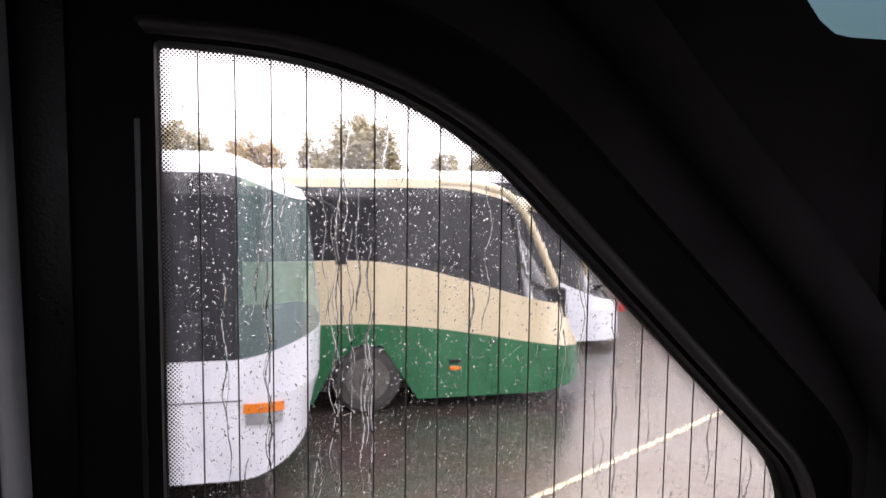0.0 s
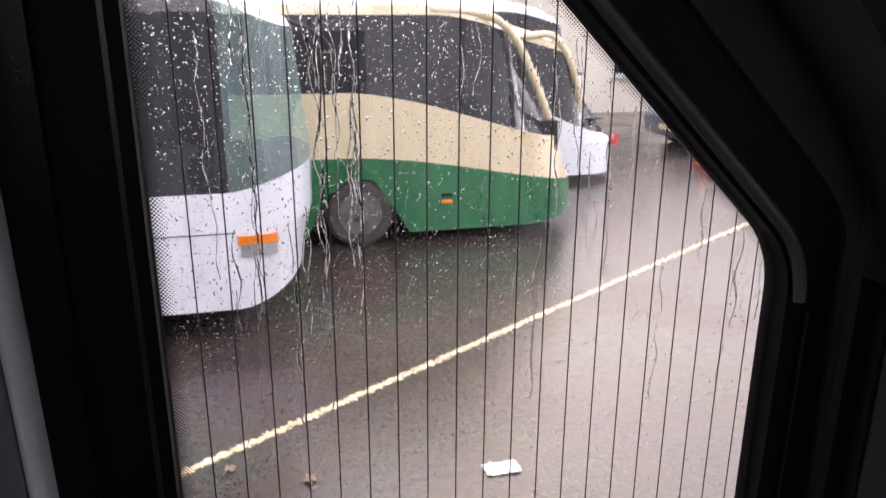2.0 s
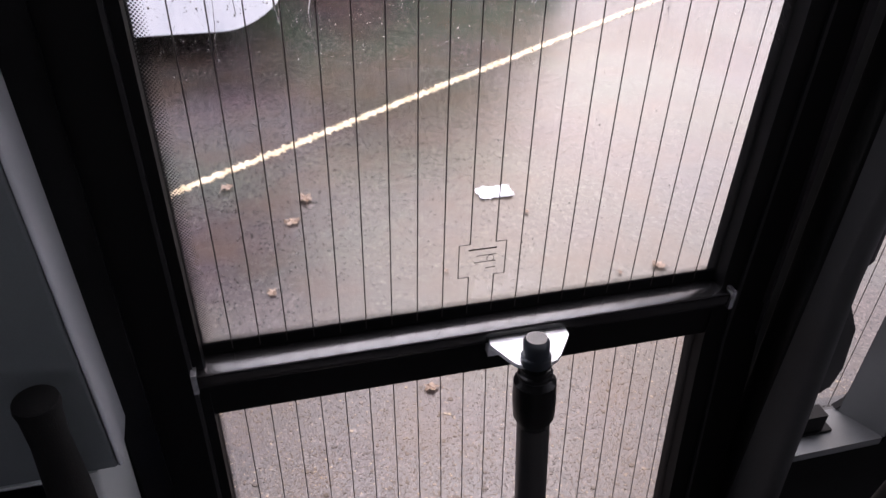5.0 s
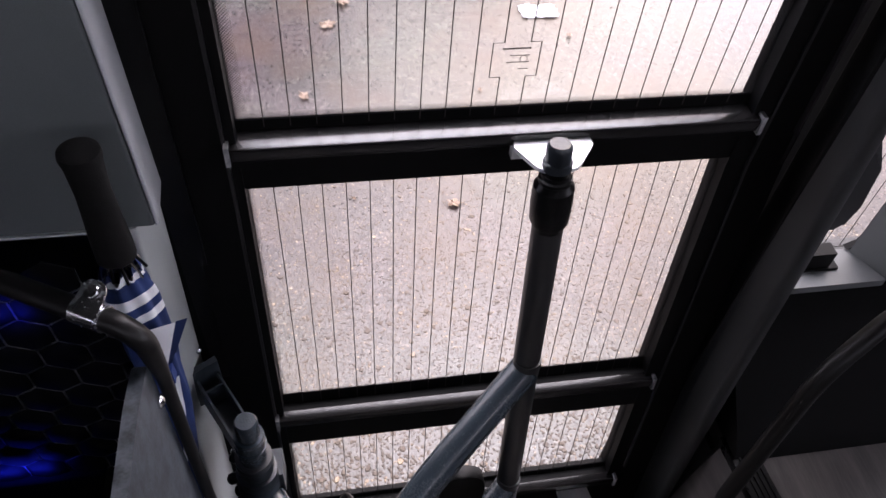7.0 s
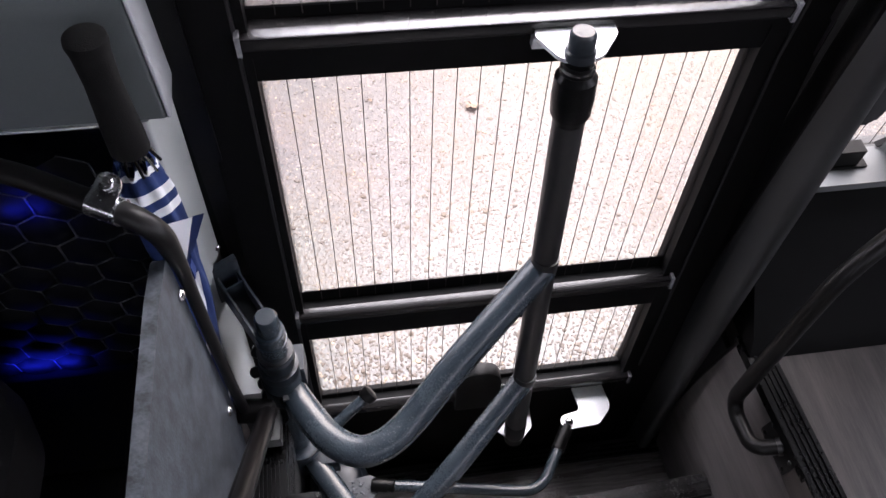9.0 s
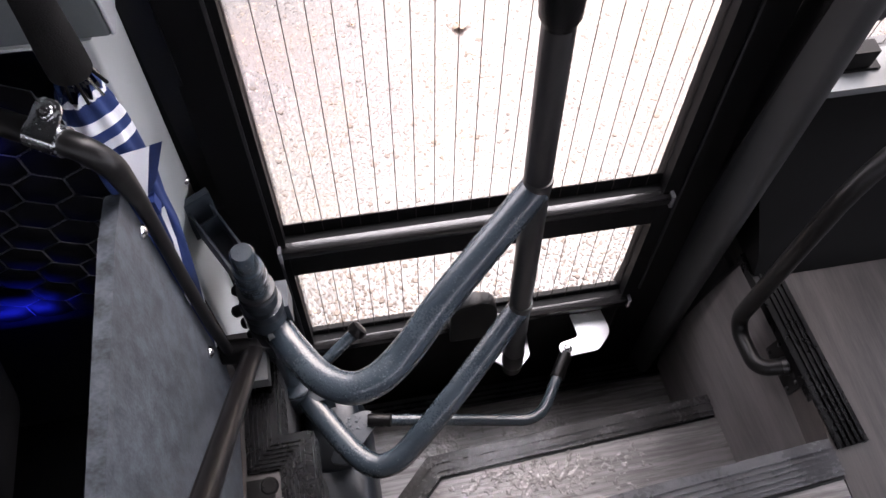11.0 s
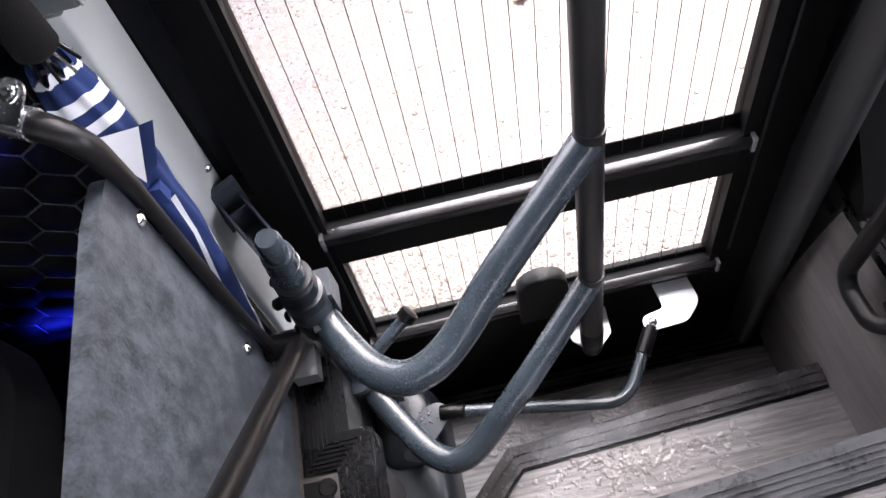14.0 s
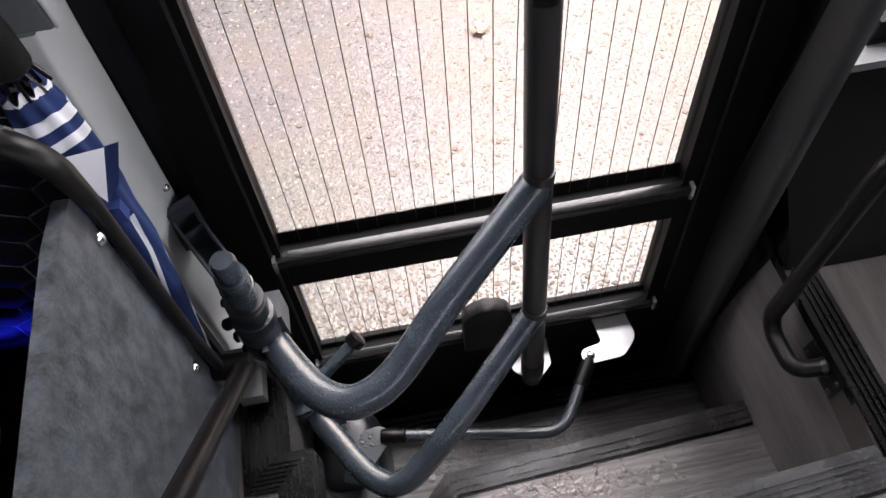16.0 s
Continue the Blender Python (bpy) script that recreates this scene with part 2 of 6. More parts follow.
BLACK = mat("black_plastic", (0.002, 0.002, 0.0022), (0.0045, 0.0042, 0.0042), rough=0.5, bump=0.0001, fine=900, spec=0.12)
LEDGE = mat("glossy_black_ledge", (0.006, 0.006, 0.0065), (0.012, 0.011, 0.011), rough=0.14, rough_var=0.04, scale=5, fine=60, spec=0.5, coat=0.0)
SATIN = mat("satin_black_paint", (0.012, 0.012, 0.013), (0.022, 0.021, 0.021), rough=0.3, rough_var=0.08, scale=14, fine=300)
RUBBER = mat("black_rubber", (0.0018, 0.0018, 0.0019), (0.004, 0.004, 0.0041), rough=0.28, scale=12, fine=400, bump=0.0003, spec=0.2)
PILLAR = mat("charcoal_pillar_moulding", (0.018, 0.0183, 0.0188), (0.03, 0.0303, 0.031), rough=0.5, scale=6, fine=700, bump=0.0002)
DARK = mat("dark_grey_plastic", (0.021, 0.0215, 0.0225), (0.036, 0.0365, 0.0375), rough=0.5, scale=6, fine=700, bump=0.0002)
LINING = mat("black_side_lining", (0.0022, 0.0022, 0.0023), (0.005, 0.0049, 0.005), rough=0.5, scale=4, fine=500, bump=0.0002, spec=0.1)
CEILING = mat("black_headlining", (0.028, 0.0255, 0.0265), (0.043, 0.04, 0.041), rough=0.85, scale=10, fine=500, spec=0.15)
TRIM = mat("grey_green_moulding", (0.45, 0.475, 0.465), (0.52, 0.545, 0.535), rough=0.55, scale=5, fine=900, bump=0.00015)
# Upper copy of the grey-green moulding, darkened because its front is unlit.
TRIM_SHADED = mat("shaded_grey_moulding", (0.088, 0.1, 0.101), (0.117, 0.131, 0.131), rough=0.6, scale=5, fine=900, bump=0.00015)
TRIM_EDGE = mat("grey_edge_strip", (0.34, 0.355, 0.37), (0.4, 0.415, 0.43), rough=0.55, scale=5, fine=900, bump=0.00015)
SLATE = mat("slate_blue_enamel", (0.022, 0.031, 0.040), (0.033, 0.045, 0.056), rough=0.25, rough_var=0.04, scale=9, fine=320, bump=0.0005, coat=0.35)
HOUSING = mat("dark_slate_moulding", (0.008, 0.011, 0.0145), (0.015, 0.0195, 0.025), rough=0.3, rough_var=0.12, scale=14, fine=160, bump=0.0003)
SLATE_DULL = mat("slate_casting", (0.016, 0.022, 0.029), (0.03, 0.039, 0.049), rough=0.4, scale=14, fine=160, bump=0.00022)
RAIL = mat("black_bronze_tube", (0.004, 0.0036, 0.0035), (0.008, 0.0072, 0.007), rough=0.36, scale=12, fine=350, bump=0.0001, spec=0.25)
TUBE = mat("brown_grey_tube", (0.0034, 0.003, 0.0032), (0.0042, 0.0037, 0.0039), spec=0.2, rough=0.3, rough_var=0.02, scale=12, fine=350, bump=0.00001)
EDGE_TUBE = mat("brown_black_edge_tube", (0.007, 0.0065, 0.0065), (0.0092, 0.0086, 0.0085), rough=0.4, rough_var=0.04, scale=12, fine=350, bump=0.0001, spec=0.3)
LAMINATE = mat("mottled_grey_laminate", (0.0125, 0.0165, 0.0215), (0.072, 0.085, 0.1), rough=0.55, scale=42, fine=240, bump=0.0003, span=(0.54, 0.9), stretch=(1, 1.25, 0.75))
ARCH_BEAD = mat("grey_arch_bead", (0.045, 0.04, 0.037), (0.07, 0.063, 0.058), rough=0.45, scale=8, fine=500)
END_CLIP = mat("clear_plastic_clip", (0.12, 0.12, 0.125), (0.3, 0.3, 0.31), rough=0.15, rough_var=0.1, scale=60, fine=400, spec=0.7)
CHROME = mat("chrome", (0.75, 0.75, 0.76), (0.85, 0.85, 0.85), rough=0.16, metal=1.0, rough_var=0.06)
ZINC = mat("zinc_plate", (0.72, 0.73, 0.75), (0.86, 0.86, 0.87), rough=0.42, metal=0.35, scale=25, fine=300, bump=0.0001)
NOSING = mat("ribbed_black_nosing", (0.0006, 0.0006, 0.0007), (0.002, 0.0019, 0.002), spec=0.2, rough=0.22, rough_var=0.15, scale=12, fine=150, bump=0.0003)
NOSING_WORN = mat("worn_grey_nosing", (0.016, 0.0153, 0.0152), (0.052, 0.0495, 0.0485), rough=0.18, rough_var=0.15, scale=12, fine=150, bump=0.0003)
# Nosing of the top edge, greyed to stand in for sky and window light.
NOSING_LIT = mat("lit_ribbed_nosing", (0.042, 0.042, 0.045), (0.085, 0.085, 0.089), rough=0.22, rough_var=0.12, scale=12, fine=150, bump=0.0003)
SILL_GREY = mat("grey_sill_plastic", (0.09, 0.094, 0.095), (0.125, 0.13, 0.13), rough=0.5, scale=6, fine=600, bump=0.00015)
BEAD = mat("rain_bead", (0.05, 0.06, 0.07), (0.08, 0.095, 0.11), rough=0.06, rough_var=0.03, spec=0.8)
WOOD = wood_vinyl("wood_print_vinyl", "x")
WOOD_SIDE = mat("wood_print_side_vinyl", (0.085, 0.077, 0.075), (0.185, 0.171, 0.167), rough=0.33, scale=4, fine=26, bump=0.0002, rough_var=0.12, stretch=(5, 0.55, 5))
# Same wood print as the floor, its colour darkened to stand in for shade.
WOOD_SHADED = mat("shaded_wood_print_floor", (0.026, 0.0215, 0.0195), (0.06, 0.051, 0.046), rough=0.36, scale=6, fine=50, bump=0.0002, stretch=(9, 0.7, 9))
FOAM = mat("black_foam_grip", (0.004, 0.0038, 0.0038), (0.008, 0.0076, 0.0076), spec=0.2, rough=0.9, scale=40, fine=700, bump=0.0006)
CLOTH = striped_cloth("striped_umbrella_cloth")
HEX = mat("black_quilted_leatherette", (0.003, 0.003, 0.0036), (0.006, 0.006, 0.0072), rough=0.65, scale=30, fine=500, bump=0.0004, spec=0.06)
THREAD = mat("grey_stitching", (0.05, 0.05, 0.056), (0.11, 0.11, 0.12), rough=0.5)
PANE = clear_glass("door_glass", (0.965, 0.95, 0.935))
WET_PANE = wet_glass("rain_wet_glass")
TEAL = clear_glass("teal_tinted_glass", (0.19, 0.26, 0.28))
DOTS = dot_print("dot_print", 0.0037, 0.015)
WIRE = mat("dark_brown_wire", (0.03, 0.022, 0.018), (0.045, 0.034, 0.03), rough=0.5)
WATER = water("rain_water")
ASPHALT = asphalt("wet_asphalt")
PAINT_LINE = mat("worn_cream_line_paint", (0.42, 0.31, 0.17), (0.8, 0.68, 0.48), rough=0.35, scale=9, fine=130, bump=0.002)
BLUE_LED = glow("blue_led", (0.004, 0.008, 1.0), 10.0)


# ---- mesh helpers ----
def part(name, bm, material, parent=None, label="", smooth=True):
    """Links a bmesh as one mesh object, under a thing or a part where one is given."""
    me = bpy.data.meshes.new(name)
    bmesh.ops.recalc_face_normals(bm, faces=bm.faces)
    bm.to_mesh(me)
    bm.free()
    if smooth:
        me.polygons.foreach_set("use_smooth", [True] * len(me.polygons))
        me.set_sharp_from_angle(angle=radians(35))
    for m in material if isinstance(material, (list, tuple)) else [material]:
        me.materials.append(m)
    ob = new(name, me)
    if parent is not None:
        ob.parent = parent
    if label:
        ob["label"] = label
    return ob


def thing(name, label, category, at=(0, 0, 0), group="", kind=""):
    ob = new(name)
    ob.empty_display_size = 0.1
    return tagged(ob, label, category, group, kind)


def add_box(bm, x0, x1, y0, y1, z0, z1, bevel=0.0, cuts_z=()):
    zs = [z0, *[c for c in cuts_z if z0 < c < z1], z1]
    rings = [[bm.verts.new((x, y, z)) for x, y in ((x0, y0), (x1, y0), (x1, y1), (x0, y1))] for z in zs]
    faces = [bm.faces.new(rings[0][::-1]), bm.faces.new(rings[-1])]
    for a, b in zip(rings, rings[1:]):
        for i in range(4):
            faces.append(bm.faces.new((a[i], a[(i + 1) % 4], b[(i + 1) % 4], b[i])))
    if bevel:
        es = {e for f in faces for e in f.edges}
        sharp = [e for e in es if len(e.link_faces) == 2 and e.calc_face_angle(0) > 0.6]
        bmesh.ops.bevel(bm, geom=sharp, offset=bevel, segments=2, affect="EDGES", profile=0.6)
    return bm


def box(x0, x1, y0, y1, z0, z1, bevel=0.0, cuts_z=()):
    return add_box(bmesh.new(), x0, x1, y0, y1, z0, z1, bevel, cuts_z)


def add_prism(bm, pts, axis, lo, hi, bevel=0.0):
    """A flat outline drawn out along an axis. pts are the two other coordinates, in the order x, y, z."""
    def put(p, v):
        q = list(p)
        q.insert("xyz".index(axis), v)
        return bm.verts.new(q)

    a, b = [put(p, lo) for p in pts], [put(p, hi) for p in pts]
    fs = [bm.faces.new(a), bm.faces.new(b[::-1])]
    for i in range(len(pts)):
        fs.append(bm.faces.new((a[i], a[i - 1], b[i - 1], b[i])))
    if bevel:
        es = [e for e in {e for f in fs for e in f.edges} if len(e.link_faces) == 2 and (e in fs[0].edges or e in fs[1].edges)]
        bmesh.ops.bevel(bm, geom=es, offset=bevel, segments=2, affect="EDGES", profile=0.6)
    return bm


def prism(pts, axis, lo, hi, bevel=0.0):
    return add_prism(bmesh.new(), pts, axis, lo, hi, bevel)


def rounded(pts, radii, n=8):
    """An outline with its corners turned to arcs; every corner gets n + 1 points."""
    out = []
    k = len(pts)
    for i, (p, r) in enumerate(zip(pts, radii)):
        p, a, b = Vector(p), Vector(pts[i - 1]), Vector(pts[(i + 1) % k])
        u, v = (a - p).normalized(), (b - p).normalized()
        half = u.angle(v) / 2
        if r <= 0:
            out += [tuple(p)] * 1 if n == 0 else [tuple(p)] * (n + 1)
            continue
        d = r / math.tan(half)
        c = p + (u + v).normalized() * (r / math.sin(half))
        s, e = p + u * d - c, p + v * d - c
        for j in range(n + 1):
            w = s.lerp(e, j / n).normalized()
            ang = s.angle(e)
            f = j / n
            w = (s * math.sin((1 - f) * ang) + e * math.sin(f * ang)) / math.sin(ang)
            out.append(tuple(c + w))
    return out


def smooth_path(pts, n=10, tension=0.5):
    """Points along a curve that passes through all the given ones."""
    p = [Vector(q) for q in pts]
    p = [p[0] * 2 - p[1], *p, p[-1] * 2 - p[-2]]
    out = []
    for i in range(1, len(p) - 2):
        for j in range(n):
            t = j / n
            m0, m1 = (p[i + 1] - p[i - 1]) * tension, (p[i + 2] - p[i]) * tension
            out.append((2 * t**3 - 3 * t**2 + 1) * p[i] + (t**3 - 2 * t**2 + t) * m0 + (3 * t**2 - 2 * t**3) * p[i + 1] + (t**3 - t**2) * m1)
    return [*out, p[-2]]


def bent(pts, radii, n=8):
    """A path of straight runs with round bends at its inner points."""
    p = [Vector(q) for q in pts]
    out = [p[0]]
    for i in range(1, len(p) - 1):
        u, v = (p[i - 1] - p[i]).normalized(), (p[i + 1] - p[i]).normalized()
        half = u.angle(v) / 2
        d = radii[i - 1] / math.tan(half)
        c = p[i] + (u + v).normalized() * (radii[i - 1] / math.sin(half))
        s, e = p[i] + u * d - c, p[i] + v * d - c
        ang = s.angle(e)
        out += [c + (s * math.sin((1 - j / n) * ang) + e * math.sin(j / n * ang)) / math.sin(ang) for j in range(n + 1)]
    return [*out, p[-1]]


def add_tube(bm, path, r, sides=20, caps=True, turns=None):
    """A round tube along a path; r is one radius or one for every point."""
    path = [Vector(p) for p in path]
    rs = r if isinstance(r, (list, tuple)) else [r] * len(path)
    d0 = (path[1] - path[0]).normalized()
    up = Vector((0, 0, 1)) if abs(d0.z) < 0.9 else Vector((0, 1, 0))
    u = d0.cross(up).normalized()
    rings = []
    for i, p in enumerate(path):
        d = (path[min(i + 1, len(path) - 1)] - path[max(i - 1, 0)]).normalized()
        u = (u - d * u.dot(d)).normalized()
        v = d.cross(u)
        rings.append([bm.verts.new(p + (u * math.cos(2 * math.pi * k / sides) + v * math.sin(2 * math.pi * k / sides)) * rs[i]) for k in range(sides)])
    for a, b in zip(rings, rings[1:]):
        for k in range(sides):
            bm.faces.new((a[k], a[(k + 1) % sides], b[(k + 1) % sides], b[k]))
    if caps:
        bm.faces.new(rings[0][::-1])
        bm.faces.new(rings[-1])
    return bm


def tube(path, r, sides=20):
    return add_tube(bmesh.new(), path, r, sides)


def lathe(axis_from, axis_to, profile, sides=24):
    """A turned piece: profile rows of (share of the way, radius)."""
    a, b = Vector(axis_from), Vector(axis_to)
    eps = 1e-5
    return tube([a.lerp(b, s) + (b - a) * eps * i for i, (s, _) in enumerate(profile)], [r for _, r in profile], sides)


def bolt(name, at, way, r, parent, material=None):
    at, way = Vector(at), Vector(way).normalized()
    return part(name, lathe(at, at + way * r * 0.8, [(0, r), (0.4, r), (0.8, r * 0.75), (1, r * 0.35)], 14), material or CHROME, parent)


# ---- the door: sizes ----
GLASS_W, SILL_TOP, TOP = 0.657, 1.712, 2.666
LOW_W = 0.653
LEAF_L, LEAF_R, LEAF_BOTTOM = -0.072, 0.742, 0.30
BEND = 1.6


def lean(z):
    """The door leaf turns inwards below its upper pane."""
    return -0.108 * max(0.0, BEND - z)


def bowed(bm):
    for v in bm.verts:
        v.co.y += lean(v.co.z)
    return bm


def arch(off, bottom):
    """Outline (x, z) of the upper pane, grown by off, with its top cut away by the slope of the front pillar."""
    d = off * 0.42
    w = GLASS_W + off
    pts = [(-off, bottom), (w, bottom), (w, 2.226 + d), (0.223 + d, TOP - 0.011 + off), (-off, TOP + off)]
    return rounded(pts, [0.004, 0.004, 0.12 + off, 0.42 + off, 0.006], 10)


def ring_mesh(outer, inner, y0, y1):
    """A frame between two outlines with as many points each."""
    bm = bmesh.new()
    rows = [[bm.verts.new((x, y, z)) for x, z in pts] for pts, y in ((outer, y0), (inner, y0), (inner, y1), (outer, y1))]
    k = len(outer)
    for a, b in zip(rows, rows[1:] + rows[:1]):
        for i in range(k):
            j = (i + 1) % k
            if len({a[i].co.to_tuple(6), a[j].co.to_tuple(6), b[i].co.to_tuple(6), b[j].co.to_tuple(6)}) >= 3:
                try:
                    bm.faces.new((a[i], a[j], b[j], b[i]))
                except ValueError:
                    pass
    bmesh.ops.remove_doubles(bm, verts=bm.verts, dist=1e-5)
    return bm


# ---- door leaf ----
door = thing("door_1", "closed black-framed glass bus door with wired panes wet with rain", "door", kind="structure")
part("upper_frame", ring_mesh(arch(0.072, 1.655), arch(0.0, 1.694), -0.022, 0.02), BLACK, door)
part("arch_moulding", tube([(x, -0.026, z) for x, z in arch(0.012, 1.75)[22:50]], 0.0075, 12), ARCH_BEAD, door, "satin black rubber moulding round the arch")
for nm, x0, x1 in (("stile", LEAF_L, 0.0), ("stile", LOW_W, LEAF_R)):
    part(nm, bowed(box(x0, x1, -0.022, 0.02, LEAF_BOTTOM, 1.656, 0.003, (BEND,))), BLACK, door)
for x in (-0.014, 0.684):
    part("stile_bead", bowed(box(x - 0.0022, x + 0.0022, -0.026, -0.02, 0.80, 2.16 if x > 0 else 2.6, 0.002, (BEND,))), SATIN, door, "raised black bead along the frame")
for z0, z1 in ((1.616, 1.656), (1.03, 1.122), (LEAF_BOTTOM, 0.770)):
    part("rail" if z0 > 0.5 else "kick_panel", bowed(box(0.0, LOW_W, -0.02, 0.018, z0, z1, 0.002, (BEND,))), BLACK, door)
for top in (1.6955, 1.1235, 0.7715):
    prof = [(-0.0006, top), (-0.016, top - 0.0006), (-0.031, top - 0.0012), (-0.0335, top - 0.0024), (-0.0345, top - 0.005), (-0.0325, top - 0.021), (-0.0226, top - 0.023), (-0.0226, top - 0.004), (-0.0006, top - 0.004)]
    if top < 1.6:
        # Matt rear part added to imitate the dark reflection next to the glass.
        back = [(-0.0006, top + 0.0004), (-0.0158, top - 0.0002), (-0.0158, top - 0.004), (-0.0006, top - 0.004)]
        part("ledge_back_dark", bowed(prism(back, "x", -0.008, 0.664)), BLACK, door, "matt black rear part of the ledge, for its dark reflection")
        prof = [(-0.0162, top - 0.0006), *prof[2:8], (-0.0162, top - 0.004)]
    part("ledge", bowed(prism(prof, "x", -0.008, 0.664)), LEDGE, door, "satin black drip ledge under the pane")
    for x in (-0.011, 0.667):
        part("ledge_end", bowed(box(x - 0.003, x + 0.003, -0.037, -0.0225, top - 0.025, top + 0.004, 0.002)), END_CLIP, door, "clear plastic end clip")


def pane_with_wires(z0, z1, outline):
    if outline:
        pts = arch(0.004, SILL_TOP - 0.004)
    else:
        pts = [(-0.004, z0 - 0.004), (LOW_W + 0.004, z0 - 0.004), (LOW_W + 0.004, z1 + 0.004), (-0.004, z1 + 0.004)]
    clean = [p for i, p in enumerate(pts) if (Vector(p) - Vector(pts[i - 1])).length > 1e-4]
    bm = bowed(prism(clean, "y", 0.0, 0.005))
    pane = part("pane", bm, WET_PANE if outline else PANE, door, "clear toughened glass pane with rain on it", smooth=False)
    pane.visible_shadow = False
    return pane


upper = pane_with_wires(SILL_TOP, TOP, True)
middle = pane_with_wires(1.124, 1.615, False)
lower = pane_with_wires(0.772, 1.03, False)
for p, z0, z1 in ((upper, 1.694, 1.713), (middle, 1.122, 1.150), (lower, 0.770, 0.785)):
    part("printed_band", bowed(box(0.0, GLASS_W if z1 > 1.6 else LOW_W, -0.0005, -0.0001, z0, z1)), BLACK, p, "black printed band along the foot of the glass")


def pane_top(x):
    """Height of the upper pane's rim over x."""
    pts = [p for p in arch(0.0, SILL_TOP) if p[1] > SILL_TOP + 0.3]
    best = TOP
    for (xa, za), (xb, zb) in zip(pts, pts[1:]):
        if xb <= x <= xa and xa - xb > 1e-6:
            best = za + (zb - za) * (xa - x) / (xa - xb)
    return best


def wire(parent, x, z0, z1, r=0.00075):
    bm = bmesh.new()
    zs = [z0, z1] if z0 > BEND or z1 < BEND else [z0, BEND, z1]
    add_tube(bm, [(x, -0.0015 + lean(z), z) for z in zs], r, 5)
    return part("heating_wire", bm, WIRE, parent)


STEP = 0.0312
for k in range(1, 21):
    x = STEP * (k + 0.07)
    lo = SILL_TOP - 0.012
    if k in (10, 11):
        wire(upper, x, 1.805, pane_top(x))
        wire(upper, x, lo, 1.757)
    else:
        wire(upper, x, lo, pane_top(x))
    wire(middle, x, 1.124, 1.618)
    wire(lower, x, 0.773, 1.032)
xa, xb = STEP * 10.07, STEP * 11.07
for side, x, o in (("l", xa, -0.013), ("r", xb, 0.013)):
    add = bmesh.new()
    add_tube(add, [(x, -0.0015, 1.805), (x + o, -0.0015, 1.805), (x + o, -0.0015, 1.757), (x, -0.0015, 1.757)], 0.00075, 5)
    part("heating_wire", add, WIRE, upper)
mark = bmesh.new()
for row, (w, h) in enumerate(((0.034, 0.002), (0.024, 0.001), (0.027, 0.001), (0.012, 0.001))):
    z = 1.796 - row * 0.0095
    add_box(mark, 0.347 - w, 0.347, -0.0012, -0.0006, z - h / 2, z + h / 2)
add_tube(mark, [(0.340 + 0.0045 * math.cos(a), -0.001, 1.781 + 0.0045 * math.sin(a)) for a in [i * math.pi / 8 for i in range(17)]], 0.0004, 4)
part("glass_mark", mark, WIRE, upper, "small printed maker's mark in thin bars")


def dot_border(parent, outer, inner, y):
    bm = bmesh.new()
    uvl = bm.loops.layers.uv.new("UVMap")
    k = len(outer)
    for i in range(k):
        j = (i + 1) % k
        if (Vector(outer[i]) - Vector(outer[j])).length < 1e-4:
            continue
        q = [(outer[i], 0.0), (outer[j], 0.0), (inner[j], 1.0), (inner[i], 1.0)]
        f = bm.faces.new([bm.verts.new((p[0], y + lean(p[1]), p[1])) for p, _ in q])
        for lp, (_, u) in zip(f.loops, q):
            lp[uvl].uv = (u, 0)
    me_ob = part("dot_border", bm, DOTS, parent, "black printed dots fading in from the rim", smooth=False)
    me_ob.visible_shadow = False
    return me_ob


dot_border(upper, arch(0.002, SILL_TOP - 0.002), arch(-0.016, SILL_TOP + 0.010), -0.0006)
for p, z0, z1 in ((middle, 1.148, 1.615), (lower, 0.783, 1.03)):
    o = rounded([(-0.002, z0), (LOW_W + 0.002, z0), (LOW_W + 0.002, z1), (-0.002, z1)], [0.001] * 4, 2)
    q = rounded([(0.009, z0 + 0.008), (LOW_W - 0.009, z0 + 0.008), (LOW_W - 0.009, z1 - 0.004), (0.009, z1 - 0.004)], [0.001] * 4, 2)
    dot_border(p, o, q, -0.0006)

# lock housing and striker plate on the kick panel
part("lock_housing", bowed(prism(rounded([(0.278, 0.735), (0.372, 0.735), (0.372, 0.878), (0.278, 0.878)], [0.003, 0.003, 0.042, 0.042], 8), "y", -0.046, -0.018, 0.004)), RUBBER, door, "black rounded lock housing")
plate = rounded([(0.546, -0.110), (0.615, -0.110), (0.624, -0.168), (0.588, -0.203), (0.508, -0.207), (0.504, -0.176), (0.553, -0.167)], [0.003, 0.006, 0.03, 0.03, 0.013, 0.013, 0.008], 5)
striker = part("striker_plate", prism(plate, "z", 0.716, 0.722, 0.0008), ZINC, door, "bright zinc-plated bracket")
bolt("pivot_bolt", (0.523, -0.190, 0.722), (0, 0, 1), 0.009, striker)

# ---- door grab tube and swing gear ----
T0, T1 = Vector((0.377, -0.0785, 1.715)), Vector((0.408, -0.188, 0.655))


def on_tube(z):
    return T0.lerp(T1, (T0.z - z) / (T0.z - T1.z))


